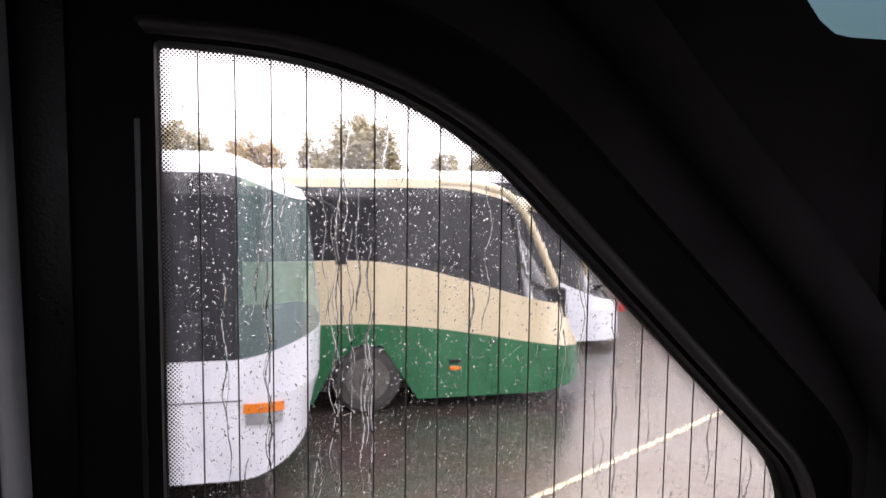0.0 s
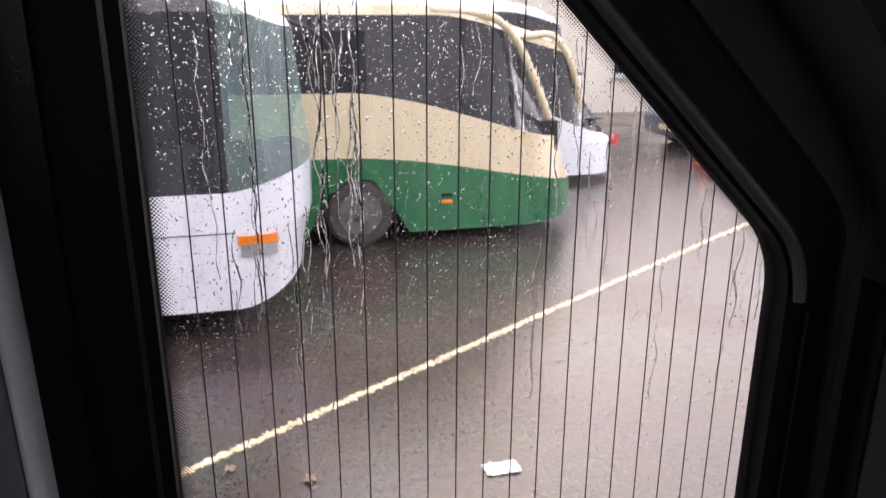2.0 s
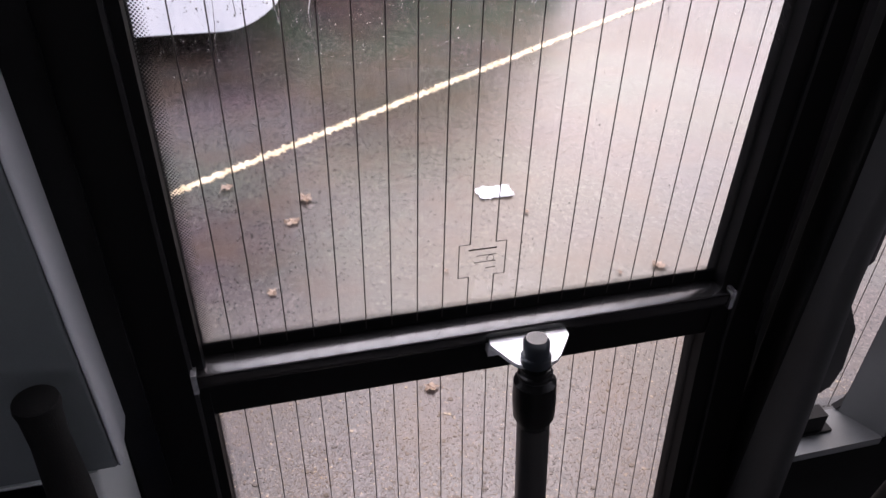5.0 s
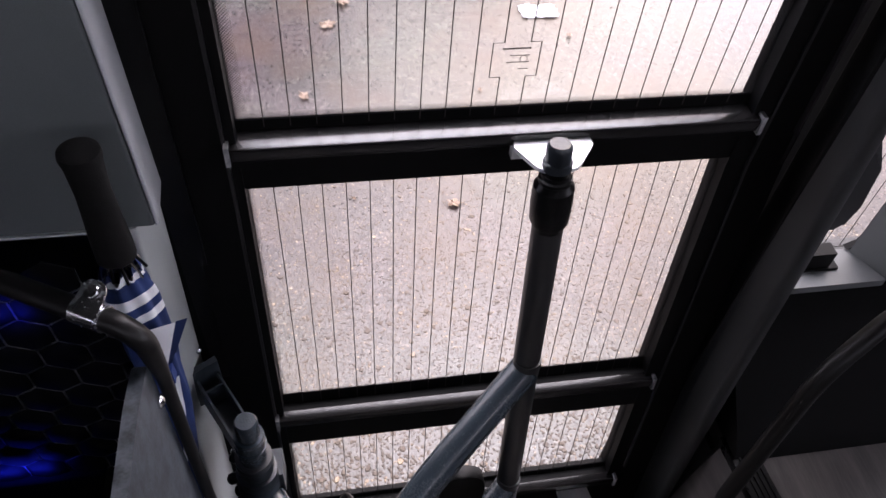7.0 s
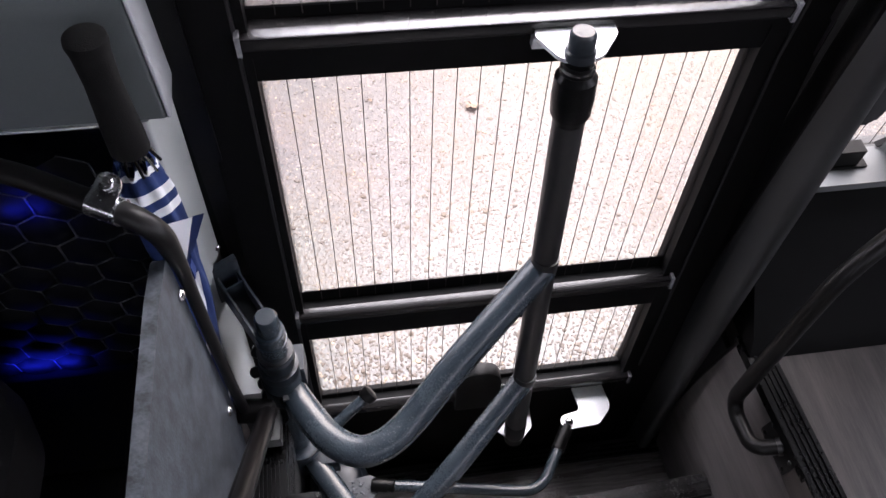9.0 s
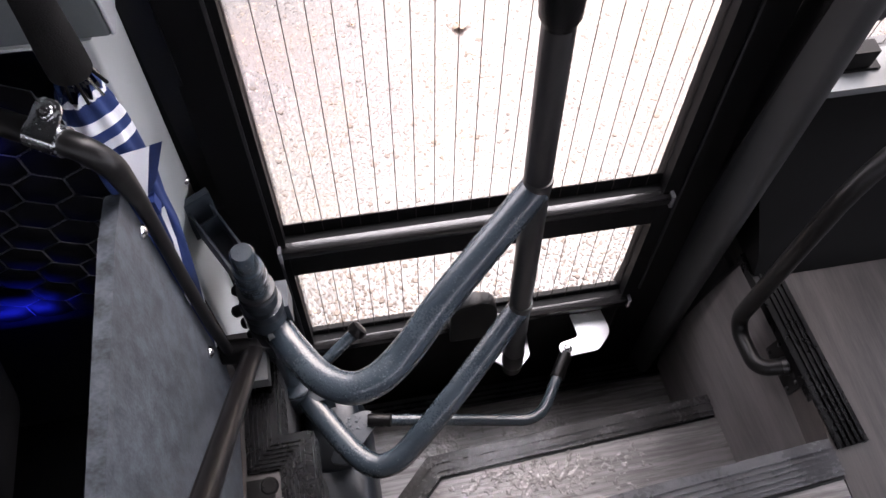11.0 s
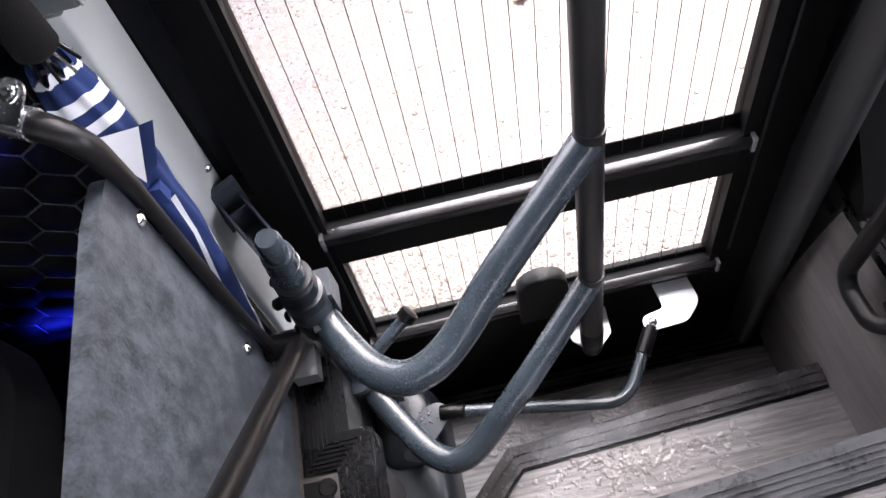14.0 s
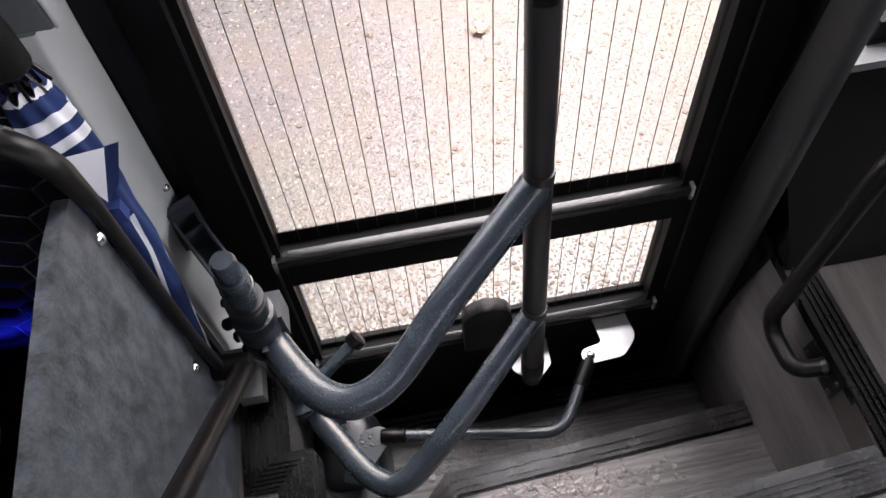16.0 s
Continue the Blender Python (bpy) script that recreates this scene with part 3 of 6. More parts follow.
gear = thing("door_swing_gear", "slate-enamelled tubular swing arms with rain drops on a corner post", "door mechanism")
grab = part("grab_tube", tube([on_tube(1.60), T1], 0.021, 28), SATIN, gear, "dark upright tube fixed to the door")
part("grab_tube_sleeve", lathe(on_tube(1.675), on_tube(1.585), [(0, 0.012), (0.02, 0.0185), (0.08, 0.0185), (0.1, 0.0215), (0.15, 0.0215), (0.17, 0.02), (0.25, 0.0262), (0.55, 0.027), (0.85, 0.0258), (0.93, 0.0225), (1, 0.0212)]), RUBBER, gear, "black rubber sleeve below the top bracket")
top_plate = rounded([(0.336, -0.031), (0.434, -0.031), (0.434, -0.047), (0.404, -0.088), (0.356, -0.088), (0.333, -0.044)], [0.003, 0.004, 0.006, 0.02, 0.02, 0.006], 5)
tp = part("top_bracket", prism(top_plate, "z", 1.676, 1.682, 0.0008), ZINC, gear, "grey triangular bracket plate")
part("bracket_flange", box(0.335, 0.434, -0.034, -0.022, 1.652, 1.681, 0.001), ZINC, gear)
part("tube_cap", lathe(on_tube(1.680), on_tube(1.716), [(0, 0.0185), (0.28, 0.0185), (0.34, 0.016), (0.85, 0.016), (1, 0.0128)]), HOUSING, gear, "slate domed end cap")
foot = on_tube(0.69)
part("tube_foot", lathe(on_tube(0.735), on_tube(0.655), [(0, 0.0205), (0.05, 0.023), (0.6, 0.023), (0.9, 0.018), (1, 0.01)]), SATIN, gear)
part("foot_bracket", prism(rounded([(0.36, -0.12), (0.452, -0.12), (0.448, -0.178), (0.41, -0.213), (0.37, -0.178)], [0.004, 0.004, 0.01, 0.02, 0.01], 5), "z", 0.678, 0.684, 0.0008), ZINC, gear, "zinc foot bracket")

POST = Vector((-0.044, -0.189, 0.0))


def post_at(z):
    return Vector((POST.x + 0.02 * (z - 0.95), POST.y, z))


part("post", tube([post_at(0.60), post_at(1.29)], 0.0215, 28), SLATE, gear, "slate upright pivot post")
part("post_cap", lathe(post_at(1.262), post_at(1.332), [(0, 0.0222), (0.3, 0.0222), (0.36, 0.0175), (0.93, 0.017), (1, 0.014)]), SLATE, gear)
part("upper_collar", lathe(post_at(1.215), post_at(1.15), [(0, 0.0235), (0.1, 0.0285), (0.35, 0.0285), (0.4, 0.026), (0.6, 0.026), (0.62, 0.032), (1, 0.032)]), HOUSING, gear, "dark bearing collar")
part("washer", lathe(post_at(1.262), post_at(1.255), [(0, 0.02), (0.1, 0.0235), (0.9, 0.0235), (1, 0.02)]), SLATE, gear)
part("washer", lathe(post_at(1.223), post_at(1.216), [(0, 0.02), (0.1, 0.028), (0.9, 0.028), (1, 0.02)]), SATIN, gear)
part("clamp_seam", lathe(post_at(1.112), post_at(1.109), [(0, 0.031), (0.2, 0.0325), (0.8, 0.0325), (1, 0.031)]), RUBBER, gear, "dark joint round the clamp")
for dz, an in ((1.185, 2.6), (1.165, 3.3)):
    c = post_at(dz) + Vector((0.028 * math.cos(an), 0.028 * math.sin(an), 0))
    part("clamp_knob", lathe(c, c + Vector((0.017 * math.cos(an), 0.017 * math.sin(an), -0.004)), [(0, 0.008), (0.4, 0.0095), (0.8, 0.009), (1, 0.005)], 14), RUBBER, gear, "black clamp knob")
clamp = part("upper_clamp", lathe(post_at(1.15), post_at(1.05), [(0, 0.029), (0.05, 0.0315), (0.9, 0.0315), (1, 0.026)]), SLATE_DULL, gear, "cast clamp holding the upper arm")
part("clamp_ear", box(-0.049, -0.002, -0.192, -0.147, 1.085, 1.15, 0.012), SLATE_DULL, gear)
for z in (1.075, 1.125):
    bolt("clamp_bolt", (-0.072, -0.199, z), (-1, -0.2, 0), 0.009, clamp, RUBBER)
part("lower_clamp", lathe(post_at(0.80), post_at(0.69), [(0, 0.03), (0.08, 0.0385), (0.9, 0.0385), (1, 0.032)]), SLATE_DULL, gear, "cast clamp holding the lower arm")
part("lower_flange", lathe(post_at(0.816), post_at(0.80), [(0, 0.022), (0.1, 0.041), (0.85, 0.041), (1, 0.03)]), SLATE, gear, "slate flange over the lower clamp")
part("lower_clamp_ear", box(-0.022, 0.026, -0.232, -0.186, 0.72, 0.78, 0.02), SLATE_DULL, gear)
end_up, end_low = on_tube(1.282), on_tube(0.918)
up = smooth_path([(-0.042, -0.178, 1.095), (-0.010, -0.238, 1.10), (0.024, -0.292, 1.11), (0.054, -0.320, 1.117), (0.086, -0.331, 1.123), (0.124, -0.322, 1.131), (0.166, -0.293, 1.143), (0.235, -0.236, 1.187), end_up], 8, 0.4)
part("upper_arm", tube(up, 0.025, 28), SLATE, gear, "bent slate-grey tube beaded with rain")
low = smooth_path([(-0.042, -0.188, 0.755), (0.0, -0.258, 0.76), (0.036, -0.317, 0.768), (0.064, -0.355, 0.776), (0.096, -0.377, 0.782), (0.134, -0.372, 0.79), (0.178, -0.342, 0.804), (0.25, -0.288, 0.841), end_low], 8, 0.4)
part("lower_arm", tube(low, 0.0228, 28), SLATE, gear, "bent slate-grey tube")
for end, r in ((end_up, 0.0245), (end_low, 0.0235)):
    part("arm_joint", lathe(end + Vector((0.0, 0, 0.03)), end - Vector((0.0, 0, 0.03)), [(0, 0.0212), (0.1, 0.022), (0.9, 0.022), (1, 0.0212)]), SATIN, gear)
stop_a, stop_b = Vector((0.040, -0.268, 1.085)), Vector((0.096, -0.235, 1.112))
part("stop_arm", tube([stop_a, stop_b], 0.0095, 16), SLATE, gear, "short stub arm")
part("stop_buffer", lathe(stop_b - (stop_b - stop_a) * 0.12, stop_b + (stop_b - stop_a) * 0.14, [(0, 0.011), (0.15, 0.0145), (0.85, 0.0145), (1, 0.01)]), RUBBER, gear, "black rubber buffer")
part("maker_strip", box(-0.040, -0.028, -0.229, -0.221, 1.03, 1.12, 0.002), SILL_GREY, gear)
ba, bb = Vector((-0.106, -0.064)), Vector((-0.044, -0.172))
bd = (bb - ba).normalized()
bn = Vector((-bd.y, bd.x))
bm = bmesh.new()


def beam(s0, s1, o0, o1, za, zb):
    """A piece of the channel bracket: shares of its length, offsets across, heights at both ends."""
    p0, p1 = ba.lerp(bb, s0), ba.lerp(bb, s1)
    vs = [bm.verts.new((*(p + bn * o), z)) for p, zs in ((p0, za), (p1, zb)) for o in (o0, o1) for z in zs]
    for f in ((0, 1, 3, 2), (4, 6, 7, 5), (0, 4, 5, 1), (2, 3, 7, 6), (0, 2, 6, 4), (1, 5, 7, 3)):
        bm.faces.new([vs[i] for i in f])


beam(0.05, 1, -0.018, -0.0145, (1.195, 1.268), (1.18, 1.238))
beam(0.05, 1, 0.0145, 0.018, (1.195, 1.262), (1.18, 1.234))
beam(0.05, 1, -0.0145, 0.0145, (1.205, 1.211), (1.185, 1.19))
beam(-0.06, 0.0, -0.023, 0.023, (1.185, 1.285), (1.185, 1.28))
beam(0.18, 0.2, -0.0145, 0.0145, (1.211, 1.254), (1.211, 1.254))
part("wall_bracket", bm, SLATE_DULL, gear, "cast grey channel bracket bolted to the pillar")

link = thing("door_link_rod", "thin slate link rod from the housing to the bright door bracket", "door mechanism")
rod = bent([(0.10, -0.266, 0.70), (0.434, -0.324, 0.70), (0.522, -0.192, 0.712)], [0.062], 10)
part("rod", tube(rod, 0.0118, 18), SLATE, link)
e1, e0 = rod[-1], rod[-2]
d = (e1 - e0).normalized()
part("rod_end", tube([e1 - d * 0.062, e1 - d * 0.005], 0.0145, 18), RUBBER, link, "black rubber boot")
part("rod_boot", lathe((0.135, -0.272, 0.70), (0.085, -0.2634, 0.70), [(0, 0.011), (0.08, 0.0145), (0.3, 0.0125), (0.4, 0.0145), (0.9, 0.013), (1, 0.011)], 18), RUBBER, link, "black rubber boot")
lever = rounded([(-0.002, -0.335), (0.05, -0.246), (0.098, -0.238), (0.1, -0.276), (0.034, -0.345)], [0.01, 0.014, 0.018, 0.018, 0.01], 5)
part("lever_plate", prism(lever, "z", 0.686, 0.694, 0.001), SLATE_DULL, link, "grey lever plate beaded with rain")

def beads(name, spots, seed, label, size=0.0003):
    """Small domed water beads standing on a surface: rows of (place, normal)."""
    q = random.Random(seed)
    bm = bmesh.new()
    for p, nrm in spots:
        rad = min(size * 4.3, size * q.paretovariate(2.2))
        u = nrm.orthogonal().normalized()
        w = nrm.cross(u)
        k = 8
        rings = [[bm.verts.new(p + (u * math.cos(6.2832 * i / k) + w * math.sin(6.2832 * i / k)) * rad * f + nrm * rad * h) for i in range(k)] for f, h in ((1.0, -0.15), (0.8, 0.35))]
        top = bm.verts.new(p + nrm * rad * 0.6)
        for i in range(k):
            j = (i + 1) % k
            bm.faces.new((rings[0][i], rings[0][j], rings[1][j], rings[1][i]))
            bm.faces.new((rings[1][i], rings[1][j], top))
    ob = tagged(part(name, bm, BEAD), label, "raindrops", kind="stuff")
    ob.visible_shadow = False
    return ob


q_ = random.Random(31)
spots = []
for _ in range(1700):
    i = q_.randrange(10, len(up) - 3)
    a, b = Vector(up[i]), Vector(up[i + 1])
    d = (b - a).normalized()
    side = d.cross(Vector((0, 0, 1))).normalized()
    th = q_.gauss(0.2, 0.75)
    nrm = d.cross(side).normalized() * -1 if d.cross(side).z < 0 else d.cross(side).normalized()
    nrm = (nrm * math.cos(th) + side * math.sin(th)).normalized()
    spots.append((a.lerp(b, q_.random()) + nrm * 0.0249, nrm))
beads("rain_beads", spots, 32, "rain drops beaded on the upper swing arm")
beads("rain_beads", [(Vector((q_.uniform(0.04, 0.092), q_.uniform(-0.278, -0.248), 0.6942)), Vector((0, 0, 1))) for _ in range(44)], 33, "rain drops on the lever plate", 0.0009)

housing = thing("actuator_housing", "dark slate moulded actuator housing on the step beside the post", "housing")


def soft_block(x0, x1, y0, y1, z0, z1, power, lean_x=0.0):
    """A moulded block with broad rounded edges; power below 1 makes it boxier, lean_x narrows it upwards."""
    bm = bmesh.new()
    n, m = 48, 28
    rows = []
    for j in range(m + 1):
        v = -math.pi / 2 + math.pi * j / m
        ring = []
        for i in range(n):
            u = 2 * math.pi * i / n
            cu, su, cv, sv = math.cos(u), math.sin(u), math.cos(v), math.sin(v)
            px, py, pz = (math.copysign(abs(c) ** power, c) for c in (cu, su, sv))
            k = abs(cv) ** power
            x, y, z = px * k, py * k, pz
            ring.append(bm.verts.new(((x0 + x1) / 2 + x * (x1 - x0) / 2 - lean_x * (z + 1), (y0 + y1) / 2 + y * (y1 - y0) / 2, (z0 + z1) / 2 + z * (z1 - z0) / 2)))
        rows.append(ring)
    for a, b in zip(rows, rows[1:]):
        for i in range(n):
            bm.faces.new((a[i], a[(i + 1) % n], b[(i + 1) % n], b[i]))
    bmesh.ops.remove_doubles(bm, verts=bm.verts, dist=1e-5)
    return bm


part("cover", soft_block(-0.055, 0.094, -0.475, -0.175, 0.4505, 0.652, 0.42, 0.006), HOUSING, housing)
part("cover_hump", soft_block(-0.045, 0.07, -0.345, -0.185, 0.60, 0.676, 0.55), HOUSING, housing)
part("cover_base", box(-0.052, 0.088, -0.46, -0.19, 0.4505, 0.48, 0.008), HOUSING, housing)

# ---- steps and floor ----
WELL_R = 0.812
STEP_Z = (0.45, 0.65, 1.03)
floor = part("floor", prism([(-4.2, -2.3), (WELL_R + 0.001, -2.3), (WELL_R + 0.001, -0.523), (-0.010, -0.581), (-4.2, -0.581)], "z", 0.96, STEP_Z[2]), WOOD)
tagged(floor, "grey-brown wood-print vinyl bus floor", "floor", kind="structure")
dais = part("floor_front", box(WELL_R + 0.003, 2.35, -2.3, -0.02, 0.96, STEP_Z[2]), WOOD_SHADED)
tagged(dais, "grey-brown wood-print vinyl floor beside the steps, coloured darker for shade", "floor", kind="structure")
stairs = thing("steps", "wood-print entrance steps with ribbed black edges and muddy wet patches", "stairs", kind="structure")
part("tread", box(-0.12, WELL_R + 0.02, -0.62, -0.205, 0.36, STEP_Z[0], 0.0), WOOD, stairs)
part("sill_trim", box(-0.12, WELL_R + 0.02, -0.205, -0.16, 0.36, STEP_Z[0] + 0.006, 0.003), SATIN, stairs, "ribbed black threshold strip")
for i in range(3):
    part("sill_rib", box(-0.12, WELL_R + 0.02, -0.2 + i * 0.012, -0.194 + i * 0.012, STEP_Z[0] + 0.005, STEP_Z[0] + 0.0085), NOSING, stairs)
second = [(WELL_R + 0.015, -0.329), (0.198, -0.3575), (0.07, -0.48), (0.07, -0.70), (WELL_R + 0.015, -0.70)]
part("tread", prism(second, "z", 0.451, STEP_Z[1]), WOOD, stairs)


def mitred(bm, points, o0, o1, z0, z1):
    """A strip along a line of (x, y) between two offsets to the right of the way, its corners mitred."""
    pts = [Vector(p) for p in points]
    ds = [(b - a).normalized() for a, b in zip(pts, pts[1:])]
    rows = []
    for i, p in enumerate(pts):
        d0, d1 = ds[max(i - 1, 0)], ds[min(i, len(ds) - 1)]
        n0, n1 = Vector((d0.y, -d0.x)), Vector((d1.y, -d1.x))
        m = (n0 + n1) / (1 + n0.dot(n1))
        rows.append([bm.verts.new((*(p + m * o), z)) for o, z in ((o0, z0), (o1, z0), (o1, z1), (o0, z1))])
    for a, b in zip(rows, rows[1:]):
        for k in range(4):
            bm.faces.new((a[k], a[(k + 1) % 4], b[(k + 1) % 4], b[k]))
    bm.faces.new(rows[0][::-1])
    bm.faces.new(rows[-1])


def nosing(points, z, width, parent, drop=0.03, ribs=3, material=None, groove=False):
    """Ribbed edge strip along a line of (x, y); it lies on the side to the right of the way."""
    bm = bmesh.new()
    mitred(bm, points, -0.006, width, z + 0.001, z + 0.007)
    mitred(bm, points, -0.008, 0.004, z - drop, z + 0.0064)
    strip = part("nosing", bm, material or NOSING, parent, "ribbed step edge strip", smooth=False)
    for i in range(ribs):
        o = 0.004 + i * width * 0.9 / ribs
        bm = bmesh.new()
        mitred(bm, points, o, o + width * 0.36 / ribs, z + 0.0065, z + 0.0105)
        part("rib", bm, material or NOSING, strip, smooth=False)
    for i in range(int((drop - 0.01) / 0.011)):
        bm = bmesh.new()
        mitred(bm, points, -0.0105, -0.0075, z - 0.014 - i * 0.011, z - 0.009 - i * 0.011)
        part("rib", bm, material or NOSING, strip, smooth=False)
    if groove:
        bm = bmesh.new()
        mitred(bm, points, width + 0.0005, width + 0.006, z + 0.0004, z + 0.0016)
        part("joint", bm, RUBBER, parent, "black sealant joint", smooth=False)


nosing([(0.07, -0.48), (0.198, -0.3565), (WELL_R - 0.001, -0.328)], STEP_Z[1], 0.036, stairs, ribs=2, material=NOSING_WORN, groove=True)
nosing([(-0.009, -0.578), (WELL_R - 0.001, -0.52)], STEP_Z[2], 0.05, stairs, 0.045, 5, material=NOSING_LIT, groove=True)
part("riser", box(-0.1, WELL_R + 0.01, -0.61, -0.60, 0.651, 0.959), WOOD, stairs)
part("floor_corner", prism([(-0.6, -0.5805), (-0.6, -0.235), (-0.058, -0.235), (-0.058, -0.365), (-0.010, -0.365), (-0.010, -0.5805)], "z", 0.96, STEP_Z[2]), WOOD_SHADED, stairs)
nosing([(-0.055, -0.235), (-0.055, -0.366), (-0.006, -0.366), (-0.006, -0.58)], STEP_Z[2], 0.044, stairs, 0.1, 6)
part("corner_wall", prism([(-0.6, -0.527), (-0.6, -0.143), (-0.056, -0.143), (-0.054, -0.371), (-0.012, -0.373), (-0.012, -0.54)], "z", 0.42, 0.9595), DARK, stairs)
part("fixing_plate", box(-0.102, -0.06, -0.45, -0.42, STEP_Z[2] + 0.0005, STEP_Z[2] + 0.004, 0.001), BLACK, stairs, "black fixing plate")
fixing = part("floor_fixing", lathe((-0.068, -0.432, STEP_Z[2]), (-0.068, -0.432, STEP_Z[2] + 0.006), [(0, 0.014), (0.6, 0.014), (1, 0.011), (1, 0.008), (0.5, 0.0075), (0.5, 0.001)], 18), BLACK, stairs, "black round floor fixing")

# wall of the step well, a little askew, with the wood print up to a curved border
def askew(bm):
    for v in bm.verts:
        v.co.x += 0.085 * (-0.30 - v.co.y)
    return bm


well = part("wall_well", askew(prism([(-0.60, 0.30), (-0.60, 0.9605), (-0.06, 0.9605), (-0.06, 0.30)], "x", WELL_R + 0.004, WELL_R + 0.05)), DARK)
tagged(well, "side wall of the step well in wood print", "wall", kind="structure")
curve = [(-0.186, 0.44), (-0.164, 0.53), (-0.157, 0.61), (-0.158, 0.70), (-0.164, 0.82), (-0.172, 0.93), (-0.182, 1.02)]
face = prism([(-0.56, 0.44), (-0.56, 1.02), *reversed(curve)], "x", WELL_R - 0.001, WELL_R + 0.0038)
tagged(part("wall_well_facing", askew(face), WOOD_SIDE), "wood-print vinyl facing with a curved black border", "wall", kind="structure")
seal = part("trim_border", askew(tube([(WELL_R - 0.001, v.x + 0.004, v.y) for v in smooth_path([(*c, 0) for c in curve], 5)], 0.004, 8)), RUBBER)
tagged(seal, "black rubber border strip", "trim", kind="structure")
edge = thing("trim_edge", "ribbed black edge trim along the raised floor", "trim", kind="structure")
nosing([(WELL_R + 0.018, -0.53), (WELL_R - 0.012, -0.172)], STEP_Z[2], 0.045, edge, 0.014, 4)

# muddy water on the treads; its pale colour stands in for reflected panes
MUD_GLINT = mat("glinting_mud_film", (0.15, 0.139, 0.135), (0.32, 0.304, 0.297), rough=0.07, rough_var=0.05, scale=40, fine=200, bump=0.0003)


def film(name, cx, cy, z, rx, ry, seed, grain, cover):
    """A broken film of muddy water: connected ragged blotches with a raised wet rim, thinning outwards."""
    step = 0.0016
    n, m = int(rx / step), int(ry / step)
    off = Vector((seed * 3.7, seed * 1.9, 0.5))
    vs, fs, index = [], [], {}

    def depth(i, j):
        p = Vector((i * step, j * step, 0))
        out = math.hypot(i / n, j / m)
        v = noise.fractal(p / 0.05 + off, 1.0, 2.0, 2) * 0.5 + noise.fractal(p / grain + off, 0.9, 2.0, 4) * 0.9
        return v + cover - out * 0.75

    def vert(i, j):
        if (i, j) not in index:
            d = max(0.0, depth(i, j))
            index[i, j] = len(vs)
            vs.append((cx + i * step, cy + j * step, z + 0.0003 + 0.0022 * d / (0.25 + d) * (1 + 0.6 * noise.noise(Vector((i * 0.31, j * 0.31, seed))))))
        return index[i, j]

    for i in range(-n, n):
        for j in range(-m, m):
            if depth(i + 0.5, j + 0.5) > 0:
                fs.append((vert(i, j), vert(i + 1, j), vert(i + 1, j + 1), vert(i, j + 1)))
    me = bpy.data.meshes.new(name)
    me.from_pydata(vs, [], fs)
    me.polygons.foreach_set("use_smooth", [True] * len(fs))
    me.materials.append(MUD_GLINT)
    return tagged(new(name, me), "ragged film of muddy water trodden on the step, paled for its glints", "mud", kind="stuff")


film("mud", 0.44, -0.435, STEP_Z[1], 0.24, 0.075, 3, 0.014, 0.3)
film("mud", 0.225, -0.268, STEP_Z[0], 0.12, 0.05, 8, 0.024, 0.5)
film("mud", 0.47, -0.275, STEP_Z[0], 0.085, 0.045, 9, 0.016, 0.4)

# ---- grab handle on the well wall ----
handle = thing("grab_handle", "black bent-tube grab handle with bolted foot plate on the step wall", "handle")
hp = bent([(0.815, -0.378, 1.004), (0.768, -0.369, 0.984), (0.766, -0.276, 0.972), (0.792, -0.246, 1.385), (0.90, -0.2, 1.46), (1.25, -0.19, 1.50)], [0.028, 0.035, 0.12, 0.1], 8)
part("handle_tube", tube(hp, 0.0145, 20), RAIL, handle)
part("handle_stub", tube([(0.8125, -0.3775, 1.003), (0.806, -0.3765, 1.0)], 0.0165, 18), SATIN, handle, "black welded end")
fp = part("foot_plate", prism(rounded([(-0.33, 1.018), (-0.328, 0.955), (-0.42, 0.966), (-0.42, 1.02)], [0.006] * 4, 4), "x", WELL_R, WELL_R + 0.0045, 0.001), RAIL, handle, "black screwed foot plate")
for y, z in ((-0.34, 1.008), (-0.339, 0.967), (-0.41, 0.977), (-0.41, 1.01)):
    bolt("screw", (WELL_R, y, z), (-1, 0, 0), 0.0045, fp, SATIN)

# ---- front pillar, quarter window, side wall ----
def slab_wall(name, pts, y0, y1, material, label, bevel=0.0):
    return tagged(part(name, prism(pts, "y", y0, y1, bevel), material), label, "wall", kind="structure")


LEAF = arch(0.076, 1.60)
CEIL = 3.02


def header(x):
    pts = [p for p in LEAF if p[1] > 1.7]
    best = 1.6
    for (xa_, za), (xb_, zb) in zip(pts, pts[1:]):
        if xb_ <= x <= xa_ and xa_ - xb_ > 1e-6:
            best = za + (zb - za) * (xa_ - x) / (xa_ - xb_)
    return best


def hole(x):
    """Lower rim of the small tinted pane above the door."""
    return 2.704 + 14.0 * max(0.0, 0.675 - x) ** 2


xs = [-0.076 + i * 0.811 / 44 for i in range(45)]
bm = bmesh.new()
for a, b in zip(xs, xs[1:]):
    tops = [min(CEIL, hole(v)) if v > 0.585 else CEIL for v in (a, b)]
    q = [(a, header(a + 1e-4)), (b, header(b - 1e-4)), (b, tops[1]), (a, tops[0])]
    add_prism(bm, q, "y", -0.028, 0.03)
bmesh.ops.remove_doubles(bm, verts=bm.verts, dist=1e-5)
tagged(part("wall_header", bm, CEILING, smooth=False), "black moulded surround over the arched door", "wall", kind="structure")
part_w = thing("window_2", "small teal-tinted pane above the door", "window", kind="structure")
tq = part("pane", box(0.57, 1.6, 0.0, 0.004, 2.60, CEIL), TEAL, part_w, smooth=False)
tq.visible_shadow = False
